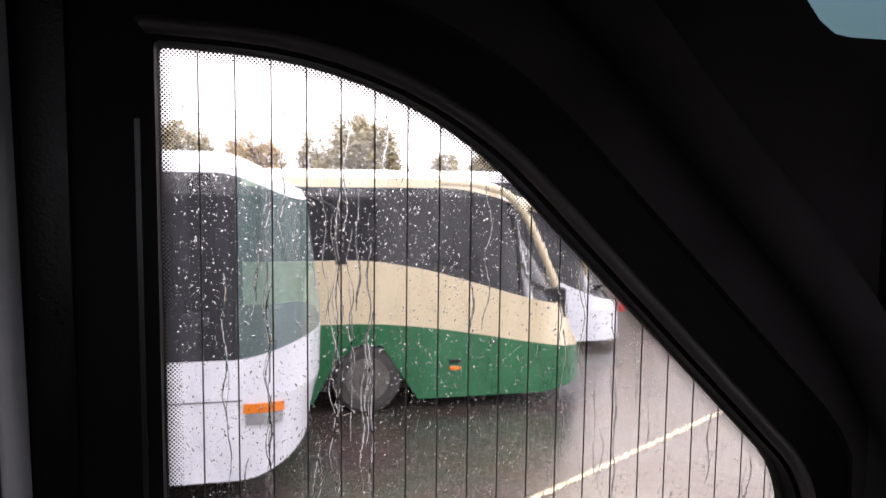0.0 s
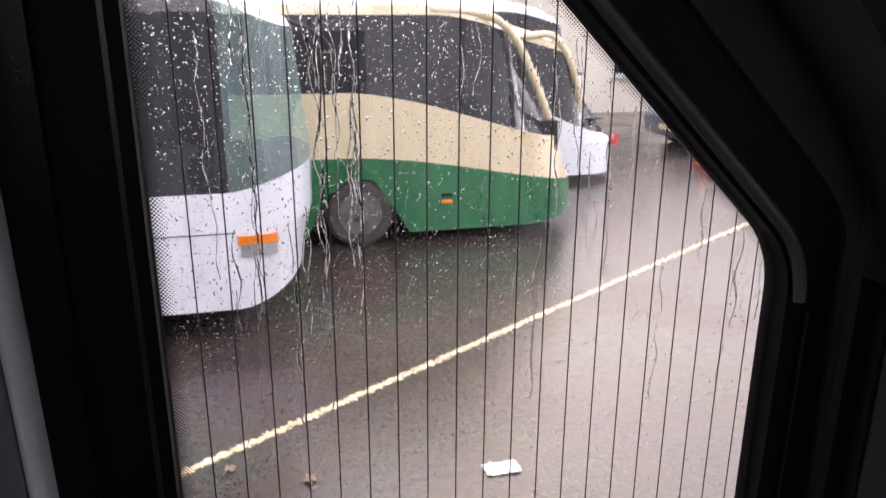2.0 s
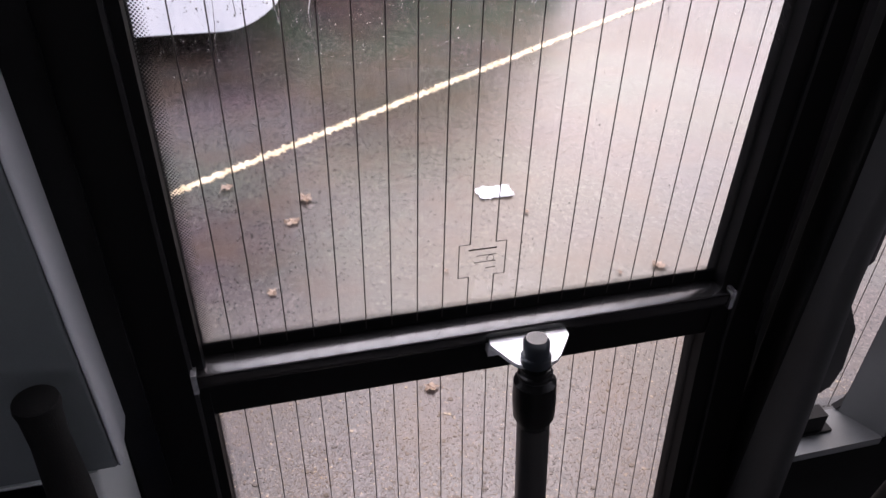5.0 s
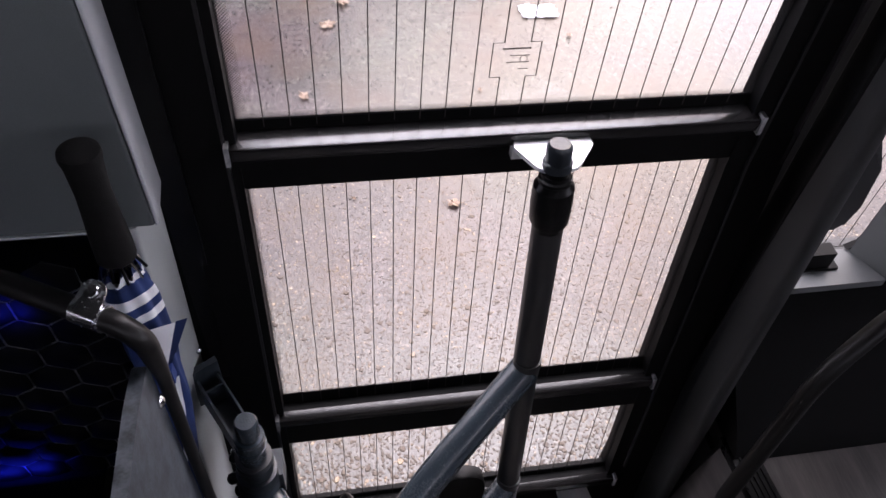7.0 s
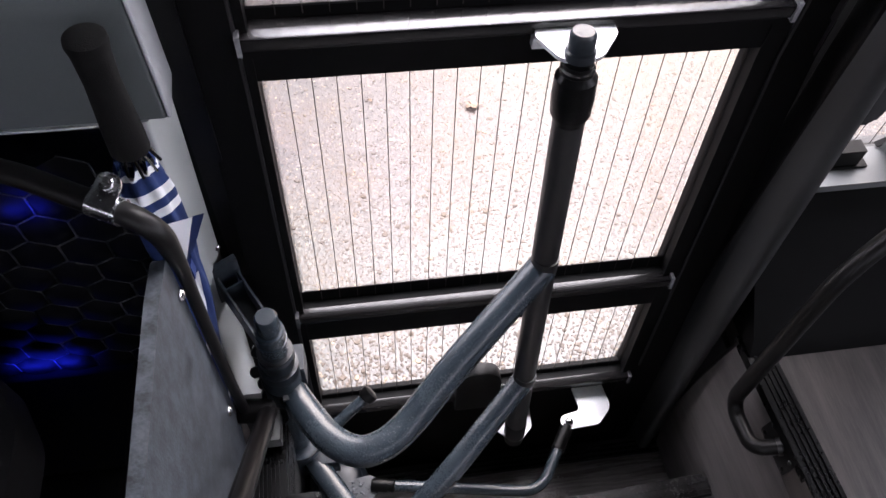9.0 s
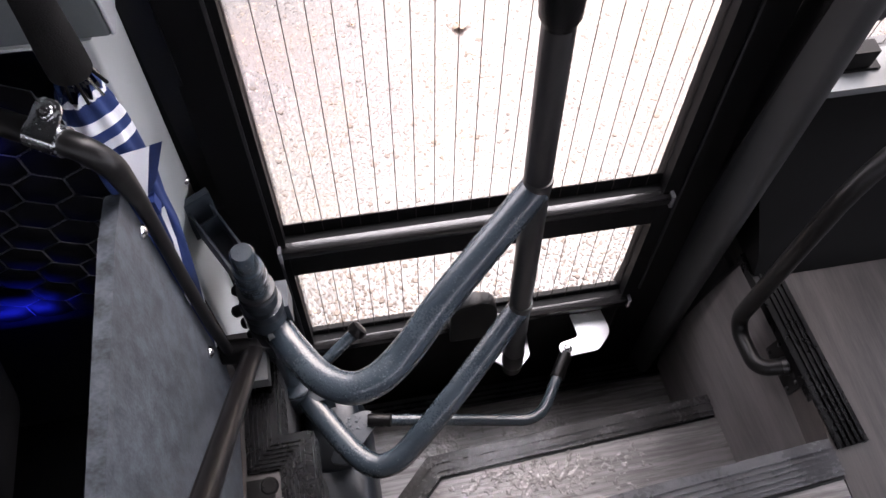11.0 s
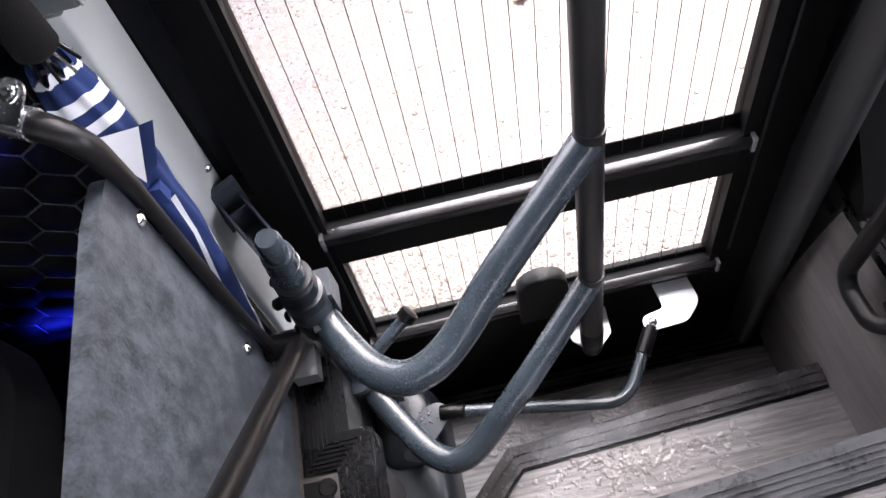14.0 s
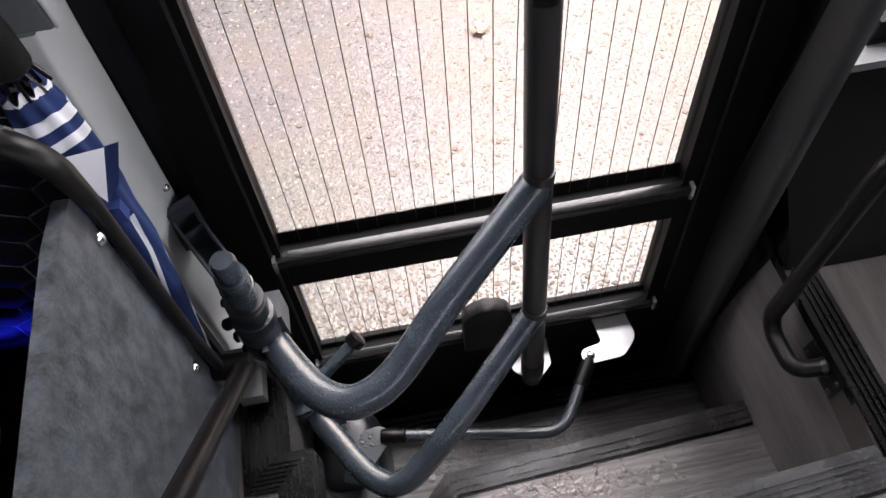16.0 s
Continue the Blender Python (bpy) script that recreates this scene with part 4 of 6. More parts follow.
surround = smooth_path([(0.81, -0.05, 1.75), (0.79, -0.055, 2.16), (0.70, -0.06, 2.38), (0.52, -0.06, 2.58), (0.33, -0.06, 2.76), (0.1, -0.06, 2.83), (-0.1, -0.06, 2.85)], 8)
tagged(part("trim_arch", tube(surround, 0.03, 14), CEILING), "black padded trim round the doorway", "trim", kind="structure")

pill = prism(rounded([(0.747, 0.03), (0.745, -0.06), (0.754, -0.121), (0.782, -0.108), (0.836, -0.034), (0.84, 0.03)], [0.004, 0.02, 0.014, 0.03, 0.012, 0.004], 5), "z", 0.30, 2.655)
for z in (0.7, 1.1, 1.4, 1.75, 2.2):
    bmesh.ops.bisect_plane(pill, geom=pill.verts[:] + pill.edges[:] + pill.faces[:], plane_co=(0, 0, z), plane_no=(0, 0, 1))
for v in pill.verts:
    v.co.x += -0.03 * (v.co.z - 1.4) if v.co.x > 0.8 else 0.0
    v.co.y += -0.06 * max(0.0, 1.75 - v.co.z)
tagged(part("pillar_front", pill, PILLAR), "dark grey moulded front door pillar", "pillar", kind="structure")
jl = prism(rounded([(0.7435, -0.03), (0.7435, -0.075), (0.766, -0.085), (0.766, -0.03)], [0.003] * 4, 3), "z", 0.452, 2.2)
tagged(part("trim_seal", jl, RUBBER), "black rubber door seal on the pillar", "trim", kind="structure")
bump = prism(rounded([(0.815, 1.472), (0.882, 1.472), (0.892, 1.52), (0.882, 1.60), (0.852, 1.655), (0.815, 1.69)], [0.005, 0.012, 0.02, 0.02, 0.012, 0.005], 5), "y", -0.048, -0.022, 0.007)
tagged(part("pillar_cover", bump, DARK), "dark grey moulded bulge on the pillar", "cover", kind="structure")
slab_wall("wall_front_low", [(0.80, 0.30), (2.4, 0.30), (2.4, 1.31), (0.80, 1.31)], 0.03, 0.06, DARK, "dark grey side wall under the front window")
lining = prism([(0.029, 1.302), (-0.040, 1.302), (-0.06, 1.21), (-0.2, 1.075), (-0.222, 1.031), (0.029, 1.031)], "x", 0.80, 2.39)
tagged(part("wall_front_lining", lining, LINING), "black side lining below the sill", "wall", kind="structure")
sill = part("window_sill", box(0.814, 1.05, -0.047, 0.029, 1.303, 1.319, 0.004), SILL_GREY)
tagged(sill, "light grey moulded window sill", "sill", kind="structure")
slab_wall("wall_front_high", [(0.80, 1.86), (2.4, 1.86), (2.4, 2.685), (0.733, 2.685), (0.733, 2.3), (0.80, 2.2)], 0.03, 0.06, CEILING, "black side wall over the front window")
slab_wall("wall_front_end", [(1.75, 1.31), (2.4, 1.31), (2.4, 1.859), (1.75, 1.859)], 0.03, 0.06, CEILING, "black side wall ahead of the window")
q1 = thing("window_1", "front quarter window with fine heating wires", "window", kind="structure")
wp = part("pane", box(0.85, 1.75, 0.04, 0.045, 1.31, 1.86), PANE, q1, smooth=False)
wp.visible_shadow = False
for i in range(24):
    part("heating_wire", tube([(0.90 + i * 0.035, 0.037, 1.32), (0.90 + i * 0.035, 0.037, 1.86)], 0.00075, 5), WIRE, q1)
part("window_frame", prism([(1.01, 1.322), (1.03, 1.335), (1.04, 1.365), (1.035, 1.855), (1.745, 1.855), (1.745, 1.322)], "y", 0.024, 0.036), BLACK, q1, "black slanting lower frame")
jamb = prism([(1.052, -0.047), (1.016, 0.022), (1.022, 0.0235), (1.058, -0.0455)], "z", 1.3195, 1.86)
tagged(part("trim_jamb", jamb, SILL_GREY), "light grey moulded reveal beside the quarter window", "trim", kind="structure")
tagged(part("wall_front_panel", box(1.0585, 2.39, -0.046, 0.023, 1.303, 1.86, 0.003), LINING), "black panel ahead of the quarter window", "wall", kind="structure")
catch = thing("window_catch", "small black plastic catch on the window sill", "catch")
part("body", box(0.905, 0.955, -0.012, 0.014, 1.3205, 1.36, 0.006), BLACK, catch)
part("foot", box(0.9, 0.972, -0.016, 0.0165, 1.3195, 1.325, 0.002), BLACK, catch)

# ---- rear pillar with grey mouldings ----
slab_wall("wall_rear_side", [(-4.2, 0.40), (-0.078, 0.40), (-0.078, CEIL), (-4.2, CEIL)], -0.028, 0.03, BLACK, "black side wall behind the door")
post_low = prism(rounded([(-0.40, -0.029), (-0.40, -0.10), (-0.116, -0.10), (-0.1005, -0.029)], [0.004, 0.006, 0.005, 0.003], 4), "z", 0.72, 1.644)
for v in post_low.verts:
    if v.co.x > -0.3:
        v.co.x -= (1.644 - v.co.z) * (0.031 + 0.016 * (-0.029 - v.co.y) / 0.071)
tagged(part("pillar_moulding_low", post_low, TRIM), "pale grey-green moulding on the door pillar", "moulding", kind="structure")
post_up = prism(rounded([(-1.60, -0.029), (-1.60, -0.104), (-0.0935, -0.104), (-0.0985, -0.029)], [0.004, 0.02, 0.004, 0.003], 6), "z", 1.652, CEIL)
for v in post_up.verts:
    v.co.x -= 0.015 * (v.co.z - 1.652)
tagged(part("pillar_moulding_up", post_up, TRIM_SHADED), "pale grey-green upper moulding on the door pillar, darkened as unlit", "moulding", kind="structure")
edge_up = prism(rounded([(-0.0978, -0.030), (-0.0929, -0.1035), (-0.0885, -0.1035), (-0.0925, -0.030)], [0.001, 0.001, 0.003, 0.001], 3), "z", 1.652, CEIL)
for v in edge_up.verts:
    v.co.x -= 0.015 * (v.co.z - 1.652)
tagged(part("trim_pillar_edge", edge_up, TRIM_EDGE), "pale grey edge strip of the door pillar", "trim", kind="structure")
tagged(part("trim_seal_rear", box(-0.100, -0.066, -0.034, -0.0283, 1.2, 2.75, 0.002), RUBBER), "black rubber door seal", "trim", kind="structure")
for z in (1.67, 1.335, 1.0):
    tagged(bolt("screw", (-0.104, -0.066, z), (1, -0.8, 0), 0.0055, None), "small bright screw in the moulding", "screw", "moulding screws")

# ---- rest of the bus body: unseen walls, openings sized to set the cabin light ----
tagged(part("ceiling", box(-4.2, 2.4, -2.4, 0.06, CEIL, CEIL + 0.05), CEILING), "black ceiling lining", "ceiling", kind="structure")
tagged(part("wall_back", box(-4.3, -4.2, -2.4, 0.06, 0.4, CEIL + 0.05), CEILING), "dark rear wall", "wall", kind="structure")
for n_, a, b, c, d_ in (("wall_far_low", -4.2, 2.4, 0.4, 2.48), ("wall_far_high", -4.2, 2.4, 2.75, CEIL)):
    tagged(part(n_, box(a, b, -2.4, -2.34, c, d_), CEILING), "unseen dark far side wall, its opening sized for the cabin light", "wall", kind="structure")
for i, x in enumerate((-4.2, -2.6, -1.0, 0.6, 2.3)):
    tagged(part(f"wall_far_post_{i + 1}", box(x, x + 0.1, -2.4, -2.34, 2.48, 2.75), CEILING), "unseen dark window post", "wall", kind="structure")
# Out-of-view slab added to keep light from below off the steps.
tagged(part("underbody", box(-4.2, 2.4, -2.4, -0.15, 0.25, 0.29), CEILING), "unseen black underside of the bus, keeps light off the steps", "underbody", kind="structure")
tagged(part("wall_nose", box(2.4, 2.46, -2.4, 0.06, 0.4, 1.95), CEILING), "unseen dark front wall under the windscreen, sized for the cabin light", "wall", kind="structure")
tagged(part("wall_nose_high", box(2.4, 2.46, -2.4, 0.06, 2.6, CEIL), CEILING), "unseen dark front wall over the windscreen, sized for the cabin light", "wall", kind="structure")

# ---- partition panel, rails, umbrella, quilted bulkhead ----
PX = -0.108
screen = thing("partition_panel", "mottled grey laminate partition with a black tube edge", "partition")
board = rounded([(-1.0, 0.955), (-0.33, 0.955), (-0.254, 1.12), (-0.236, 1.575), (-0.3, 1.588), (-1.0, 1.612)], [0.004, 0.05, 0.05, 0.012, 0.05, 0.004], 5)
part("board", prism(board, "x", PX - 0.016, PX, 0.002), LAMINATE, screen)
for y, z in ((-0.249, 1.513), (-0.278, 1.222)):
    bolt("bolt", (PX, y, z), (1, 0, 0), 0.0085, screen)
frame_path = bent([(-0.36, -0.112, 1.642), (-0.244, -0.163, 1.644), (-0.101, -0.240, 1.640), (-0.100, -0.229, 1.54), (-0.099, -0.240, 1.40), (-0.097, -0.251, 1.25), (-0.094, -0.250, 1.06)], [0.2, 0.035, 0.15, 0.3, 0.3], 8)
part("edge_tube", tube(frame_path, [0.0078 + 0.0055 * max(0.0, min(1.0, (p.z - 1.52) / 0.1)) for p in frame_path], 22), EDGE_TUBE, screen, "black bent tube round the panel")
rail = thing("handrail", "brown-grey sloping tube handrail with black end fitting beside the panel", "handrail")
ra, rb = Vector((-0.063, -0.25, 1.13)), Vector((-0.066, -0.61, 1.556))
part("rail_tube", tube([ra, rb, rb + Vector((0, -0.5, 0.0))], 0.0145, 22), TUBE, rail)
part("end_fitting", lathe(ra + Vector((-0.05, 0.004, 0.008)), ra + Vector((0.012, 0, 0.0)), [(0, 0.014), (0.1, 0.019), (0.7, 0.02), (0.92, 0.018), (1, 0.009)], 18), BLACK, rail, "black end fitting")
part("end_block", box(-0.088, -0.05, -0.282, -0.232, 1.055, 1.088, 0.008), SILL_GREY, rail, "grey plastic block under the rail")
CLIP_STEEL = mat("plated_clip_steel", (0.66, 0.67, 0.69), (0.85, 0.86, 0.88), rough=0.2, metal=1.0, scale=60, fine=300, bump=0.0002)
cl = Vector((-0.158, -0.2093, 1.6417))
clip = thing("pipe_clip", "bright chromed pipe clip with a socket screw on the black tube", "clip")
dirr = (Vector((-0.101, -0.240, 1.640)) - Vector((-0.244, -0.163, 1.644))).normalized()
cl += dirr * 0.008
part("band", lathe(cl - dirr * 0.018, cl + dirr * 0.018, [(0, 0.0134), (0.01, 0.0152), (0.99, 0.0152), (1, 0.0134)], 30), CLIP_STEEL, clip)
facing = Vector((0.376, -0.602, 0.703))
facing = (facing - dirr * facing.dot(dirr)).normalized()
upward = facing.cross(dirr)
upward *= 1 if upward.y > 0 else -1
place = Matrix.Translation(cl) @ Matrix((dirr, upward, facing)).transposed().to_4x4()
tongue = prism(rounded([(-0.016, -0.004), (0.016, -0.004), (0.0135, 0.034), (-0.0135, 0.034)], [0.001, 0.001, 0.011, 0.011], 6), "z", 0.0125, 0.0155, 0.0006)
bmesh.ops.transform(tongue, matrix=place, verts=tongue.verts)
part("lug", tongue, CLIP_STEEL, clip, "bright plated lug")
at_, up_ = place @ Vector((0, 0.022, 0.0155)), place @ Vector((0, 0.022, 0.0205))
part("screw", lathe(at_, up_, [(0, 0.0092), (0.25, 0.0092), (0.3, 0.0074), (0.9, 0.0068), (1, 0.0036), (0.6, 0.003), (0.6, 0.0004)], 20), CHROME, clip)


def umbrella():
    u = thing("umbrella", "folded navy golf umbrella with white stripes and black foam grip", "umbrella")
    a, b = Vector((-0.124, -0.15, 1.812)), Vector((-0.128, -0.15, 1.655))
    part("grip", lathe(a, b, [(0, 0.014), (0.015, 0.0195), (0.05, 0.0205), (0.12, 0.0185), (0.35, 0.0172), (0.55, 0.0185), (0.8, 0.0205), (0.97, 0.021), (1, 0.016)], 26), FOAM, u, "black foam grip")
    part("shaft", tube([b + Vector((0, 0, 0.01)), (-0.145, -0.15, 0.62)], 0.006, 10), CHROME, u)
    for i in range(8):
        an = i * math.pi / 4 + 0.2
        c, s = math.cos(an), math.sin(an)
        part("rib_tip", tube([(-0.127 + 0.012 * c, -0.15 + 0.012 * s, 1.665), (-0.124 + 0.021 * c, -0.15 + 0.021 * s, 1.632)], 0.0018, 8), CHROME if i % 3 == 1 else BLACK, u)
    bm = bmesh.new()
    uvl = bm.loops.layers.uv.new("UVMap")
    rows, sides = 90, 64
    grid, vals = [], []
    for i in range(rows + 1):
        f = i / rows
        z = 1.64 - f * 0.95
        prof = 0.020 + 0.0085 * min(1, f / 0.05) - 0.004 * min(1, max(0, (f - 0.17) / 0.05)) - 0.011 * max(0, f - 0.28) / 0.72
        cx, cy = -0.131 - 0.085 * max(0, f - 0.3), -0.152
        ring, row = [], []
        for k in range(sides):
            th = 2 * math.pi * k / sides
            an = th + f * 2.2
            lobes = math.cos(8 * th + 1.4 * math.sin(4 * f))
            fold = 1 + 0.1 * lobes * max(0.12, 1 - 1.6 * f) + 0.05 * math.sin(3 * an + 9 * f)
            dip = -0.007 * lobes if i == 0 else 0.0
            ring.append(bm.verts.new((cx + prof * fold * math.cos(an), cy + prof * fold * math.sin(an), z + dip)))
            row.append((k / sides * 8 + f * 7.0, f + 0.014 + 0.0025 * lobes + 0.014 * math.cos(an + 1.2)))
        grid.append(ring)
        vals.append(row)
    for i in range(rows):
        for k in range(sides):
            j = (k + 1) % sides
            face = bm.faces.new((grid[i][k], grid[i][j], grid[i + 1][j], grid[i + 1][k]))
            for lp, (a_, b_) in zip(face.loops, ((i, k), (i, j), (i + 1, j), (i + 1, k))):
                u_, v_ = vals[a_][b_]
                lp[uvl].uv = (u_ + (8 if b_ == 0 and j == 0 else 0), v_)
    part("canopy", bm, CLOTH, u, "rolled navy cloth with white bands")

    def flap(name, pts, white, label):
        fb = bmesh.new()
        ul = fb.loops.layers.uv.new("UVMap")
        vs = [fb.verts.new(p) for p in pts]
        f = fb.faces.new(vs)
        for lp in f.loops:
            lp[ul].uv = (0.2, 0.065 if white else 2.0)
        bmesh.ops.solidify(fb, geom=fb.faces[:], thickness=0.0012)
        for g in fb.faces:
            for lp in g.loops:
                lp[ul].uv = (0.2, 0.065 if white else 2.0)
        part(name, fb, CLOTH, u, label)

    flap("cloth_flap", [(-0.113, -0.207, 1.592), (-0.086, -0.173, 1.558), (-0.104, -0.199, 1.503), (-0.109, -0.206, 1.545)], True, "loose white corner of the cloth")
    flap("cloth_flap", [(-0.0855, -0.1715, 1.558), (-0.073, -0.166, 1.555), (-0.098, -0.17, 1.492), (-0.1035, -0.1975, 1.502)], False, "loose navy corner of the cloth")
    part("strap", box(-0.132, -0.108, -0.182, -0.158, 1.438, 1.466, 0.006), mat("navy_webbing", (0.012, 0.03, 0.13), rough=0.85, fine=600), u, "navy closing strap")


umbrella()

quilt = thing("quilted_bulkhead", "black hexagon-quilted leatherette bulkhead lit by blue strip lights", "bulkhead")
part("backing", box(-1.6, -0.17, -0.1, -0.06, 0.7, 1.64, 0.01), HEX, quilt)
hb = bmesh.new()
R = 0.036
for row in range(22):
    for col in range(16):
        cx = -0.2 - col * R * math.sqrt(3) - (row % 2) * R * math.sqrt(3) / 2
        cz = 1.62 - row * R * 1.5
        if not 0.74 < cz < 1.6 or cx < -1.2:
            continue
        ring = [(cx + R * math.sin(a), cz + R * math.cos(a)) for a in [i * math.pi / 3 for i in range(6)]]
        vs = [hb.verts.new((x + (cx - x) * 0.06, -0.1005, z + (cz - z) * 0.06)) for x, z in ring]
        ins = [hb.verts.new((x + (cx - x) * 0.35, -0.1065, z + (cz - z) * 0.35)) for x, z in ring]
        for i in range(6):
            hb.faces.new((vs[i], vs[(i + 1) % 6], ins[(i + 1) % 6], ins[i]))
        hb.faces.new(ins)
tagged(part("quilting", hb, HEX, quilt), kind="stuff")
tb = bmesh.new()
for row in range(22):
    for col in range(16):
        cx = -0.2 - col * R * math.sqrt(3) - (row % 2) * R * math.sqrt(3) / 2
        cz = 1.62 - row * R * 1.5
        if not 0.74 < cz < 1.6 or cx < -1.2:
            continue
        p = [(cx + R * math.sin(a), -0.1012, cz + R * math.cos(a)) for a in [i * math.pi / 3 for i in range(6)]]
        for i in range(3):
            # Seams of one direction are drawn thicker to imitate their glint.
            add_tube(tb, [p[i], p[i + 1]], 0.0009 if i == 1 else 0.0005, 4, False)
tagged(part("stitching", tb, THREAD, quilt, "grey stitched seams between the hexagons, thicker one way for their glint"), kind="stuff")
part("plinth", box(-1.2, -0.30, -0.28, -0.101, 1.045, 1.062, 0.004), HEX, quilt, "black plinth at the foot of the bulkhead")
part("plinth_foot", box(-1.2, -0.30, -0.2, -0.101, 1.031, 1.0448), HEX, quilt)
led = thing("led_strip", "short blue light strip under the black plinth", "light strip", group="blue strip lights")
part("strip", box(-0.54, -0.48, -0.283, -0.2805, 1.048, 1.0545), BLUE_LED, led)
for x, z, w, watts in ((-0.43, 1.092, 0.10, 0.036), (-0.30, 1.512, 0.045, 0.008)):
    lamp = bpy.data.lights.new("blue_strip_light", "AREA")
    lamp.shape, lamp.size, lamp.size_y, lamp.energy, lamp.color = "RECTANGLE", w, 0.012, watts, (0.02, 0.03, 1.0)
    new("blue_strip_light", lamp).matrix_basis = pose(x, -0.119, z, 90, 0, 0)

MESH = mat("black_woven_seat_mesh", (0.006, 0.006, 0.007), (0.014, 0.014, 0.016), rough=0.8, scale=300, fine=700, bump=0.0012, spec=0.3)
seat = thing("driver_seat", "black woven-mesh driver's seat beside the partition", "seat")
part("cushion", prism(rounded([(-0.93, -0.95), (-0.37, -0.95), (-0.365, -0.3), (-0.42, -0.19), (-0.93, -0.15)], [0.05, 0.05, 0.09, 0.07, 0.05], 8), "z", 1.2, 1.3, 0.03), MESH, seat)
part("base", box(-0.86, -0.46, -0.85, -0.25, 1.031, 1.2, 0.02), RUBBER, seat)

# ---- outer skin of the bus ----
SKIN = mat("dark_grey_bus_paint", (0.09, 0.092, 0.096), (0.12, 0.122, 0.126), rough=0.25, scale=2, fine=60, rough_var=0.08, coat=0.5)
skin = prism([(-4.25, 0.35), (-0.08, 0.35), (-0.08, CEIL + 0.05), (-4.25, CEIL + 0.05)], "y", 0.0605, 0.064)
tagged(part("wall_outer_rear", skin, SKIN), "dark grey painted outside of the bus", "wall", kind="structure")
skin = prism([(-0.079, 2.75), (0.6, 2.75), (0.6, CEIL + 0.05), (-0.079, CEIL + 0.05)], "y", 0.0605, 0.064)
tagged(part("wall_outer_top", skin, SKIN), "dark grey painted outside over the door", "wall", kind="structure")

for n_, pts in (("wall_outer_front_low", [(0.76, 0.35), (2.46, 0.35), (2.46, 1.28), (0.76, 1.28)]), ("wall_outer_front_high", [(0.76, 1.87), (2.46, 1.87), (2.46, 2.68), (0.76, 2.68)]),
                ("wall_outer_front_end", [(1.76, 1.281), (2.46, 1.281), (2.46, 1.869), (1.76, 1.869)])):
    tagged(part(n_, prism(pts, "y", 0.0605, 0.064), SKIN), "dark grey painted outside of the bus", "wall", kind="structure")

mat_ = part("floor_mat", box(-1.3, -0.131, -0.95, -0.2, 1.0315, 1.036), HEX)
tagged(mat_, "black mat on the floor behind the partition", "mat")


# ---- outdoors: ground ----
gb = bmesh.new()
for i in range(41):
    for j in range(41):
        gb.verts.new((-60 + i * 3.5 if 0 < i < 40 else (-900 if i == 0 else 900), -40 + j * 3.0 if 0 < j < 40 else (-900 if j == 0 else 900), 0))
gb.verts.ensure_lookup_table()
for i in range(40):
    for j in range(40):
        q = i * 41 + j
        gb.faces.new((gb.verts[q], gb.verts[q + 41], gb.verts[q + 42], gb.verts[q + 1]))
tagged(part("ground", gb, ASPHALT, smooth=False), "wet worn asphalt yard with pale chippings", "ground", kind="structure")

# exposed pebbles of the worn surface near the bus
PEBBLE = mat("wet_pebble", (0.05, 0.04, 0.033), (0.2, 0.17, 0.145), rough=0.5, rough_var=0.1, scale=40, fine=300, spec=0.3)
pn, pl = PEBBLE.node_tree.nodes, PEBBLE.node_tree.links
shade, tone = pn.new("ShaderNodeNewGeometry"), pn.new("ShaderNodeValToRGB")
te = tone.color_ramp.elements
te[0].position, te[0].color = 0.0, (0.058, 0.046, 0.038, 1)
te[1].position, te[1].color = 1.0, (0.44, 0.35, 0.25, 1)
for at_, c_ in ((0.12, (0.074, 0.059, 0.049)), (0.6, (0.1, 0.082, 0.069)), (0.88, (0.155, 0.13, 0.112))):
    te.new(at_).color = (*c_, 1)
pl.new(shade.outputs["Random Per Island"], tone.inputs[0])
soil, where, stain, level_ = (pn.new("ShaderNode" + k) for k in ("TexNoise", "TexCoord", "Mix", "MapRange"))
soil.inputs["Scale"].default_value, soil.inputs["Detail"].default_value = 2.6, 5
level_.inputs["From Min"].default_value, level_.inputs["From Max"].default_value, level_.inputs["To Max"].default_value = 0.4, 0.64, 0.65
stain.data_type = "RGBA"
stain.inputs["B"].default_value = (0.125, 0.09, 0.055, 1)
pl.new(where.outputs["Object"], soil.inputs["Vector"])
pl.new(soil.outputs["Fac"], level_.inputs["Value"])
pl.new(level_.outputs["Result"], stain.inputs["Factor"])
pl.new(tone.outputs["Color"], stain.inputs["A"])
pl.new(stain.outputs["Result"], pn["Principled BSDF"].inputs["Base Color"])
r = random.Random(61)
vs, fs = [], []
pitch = 0.0115
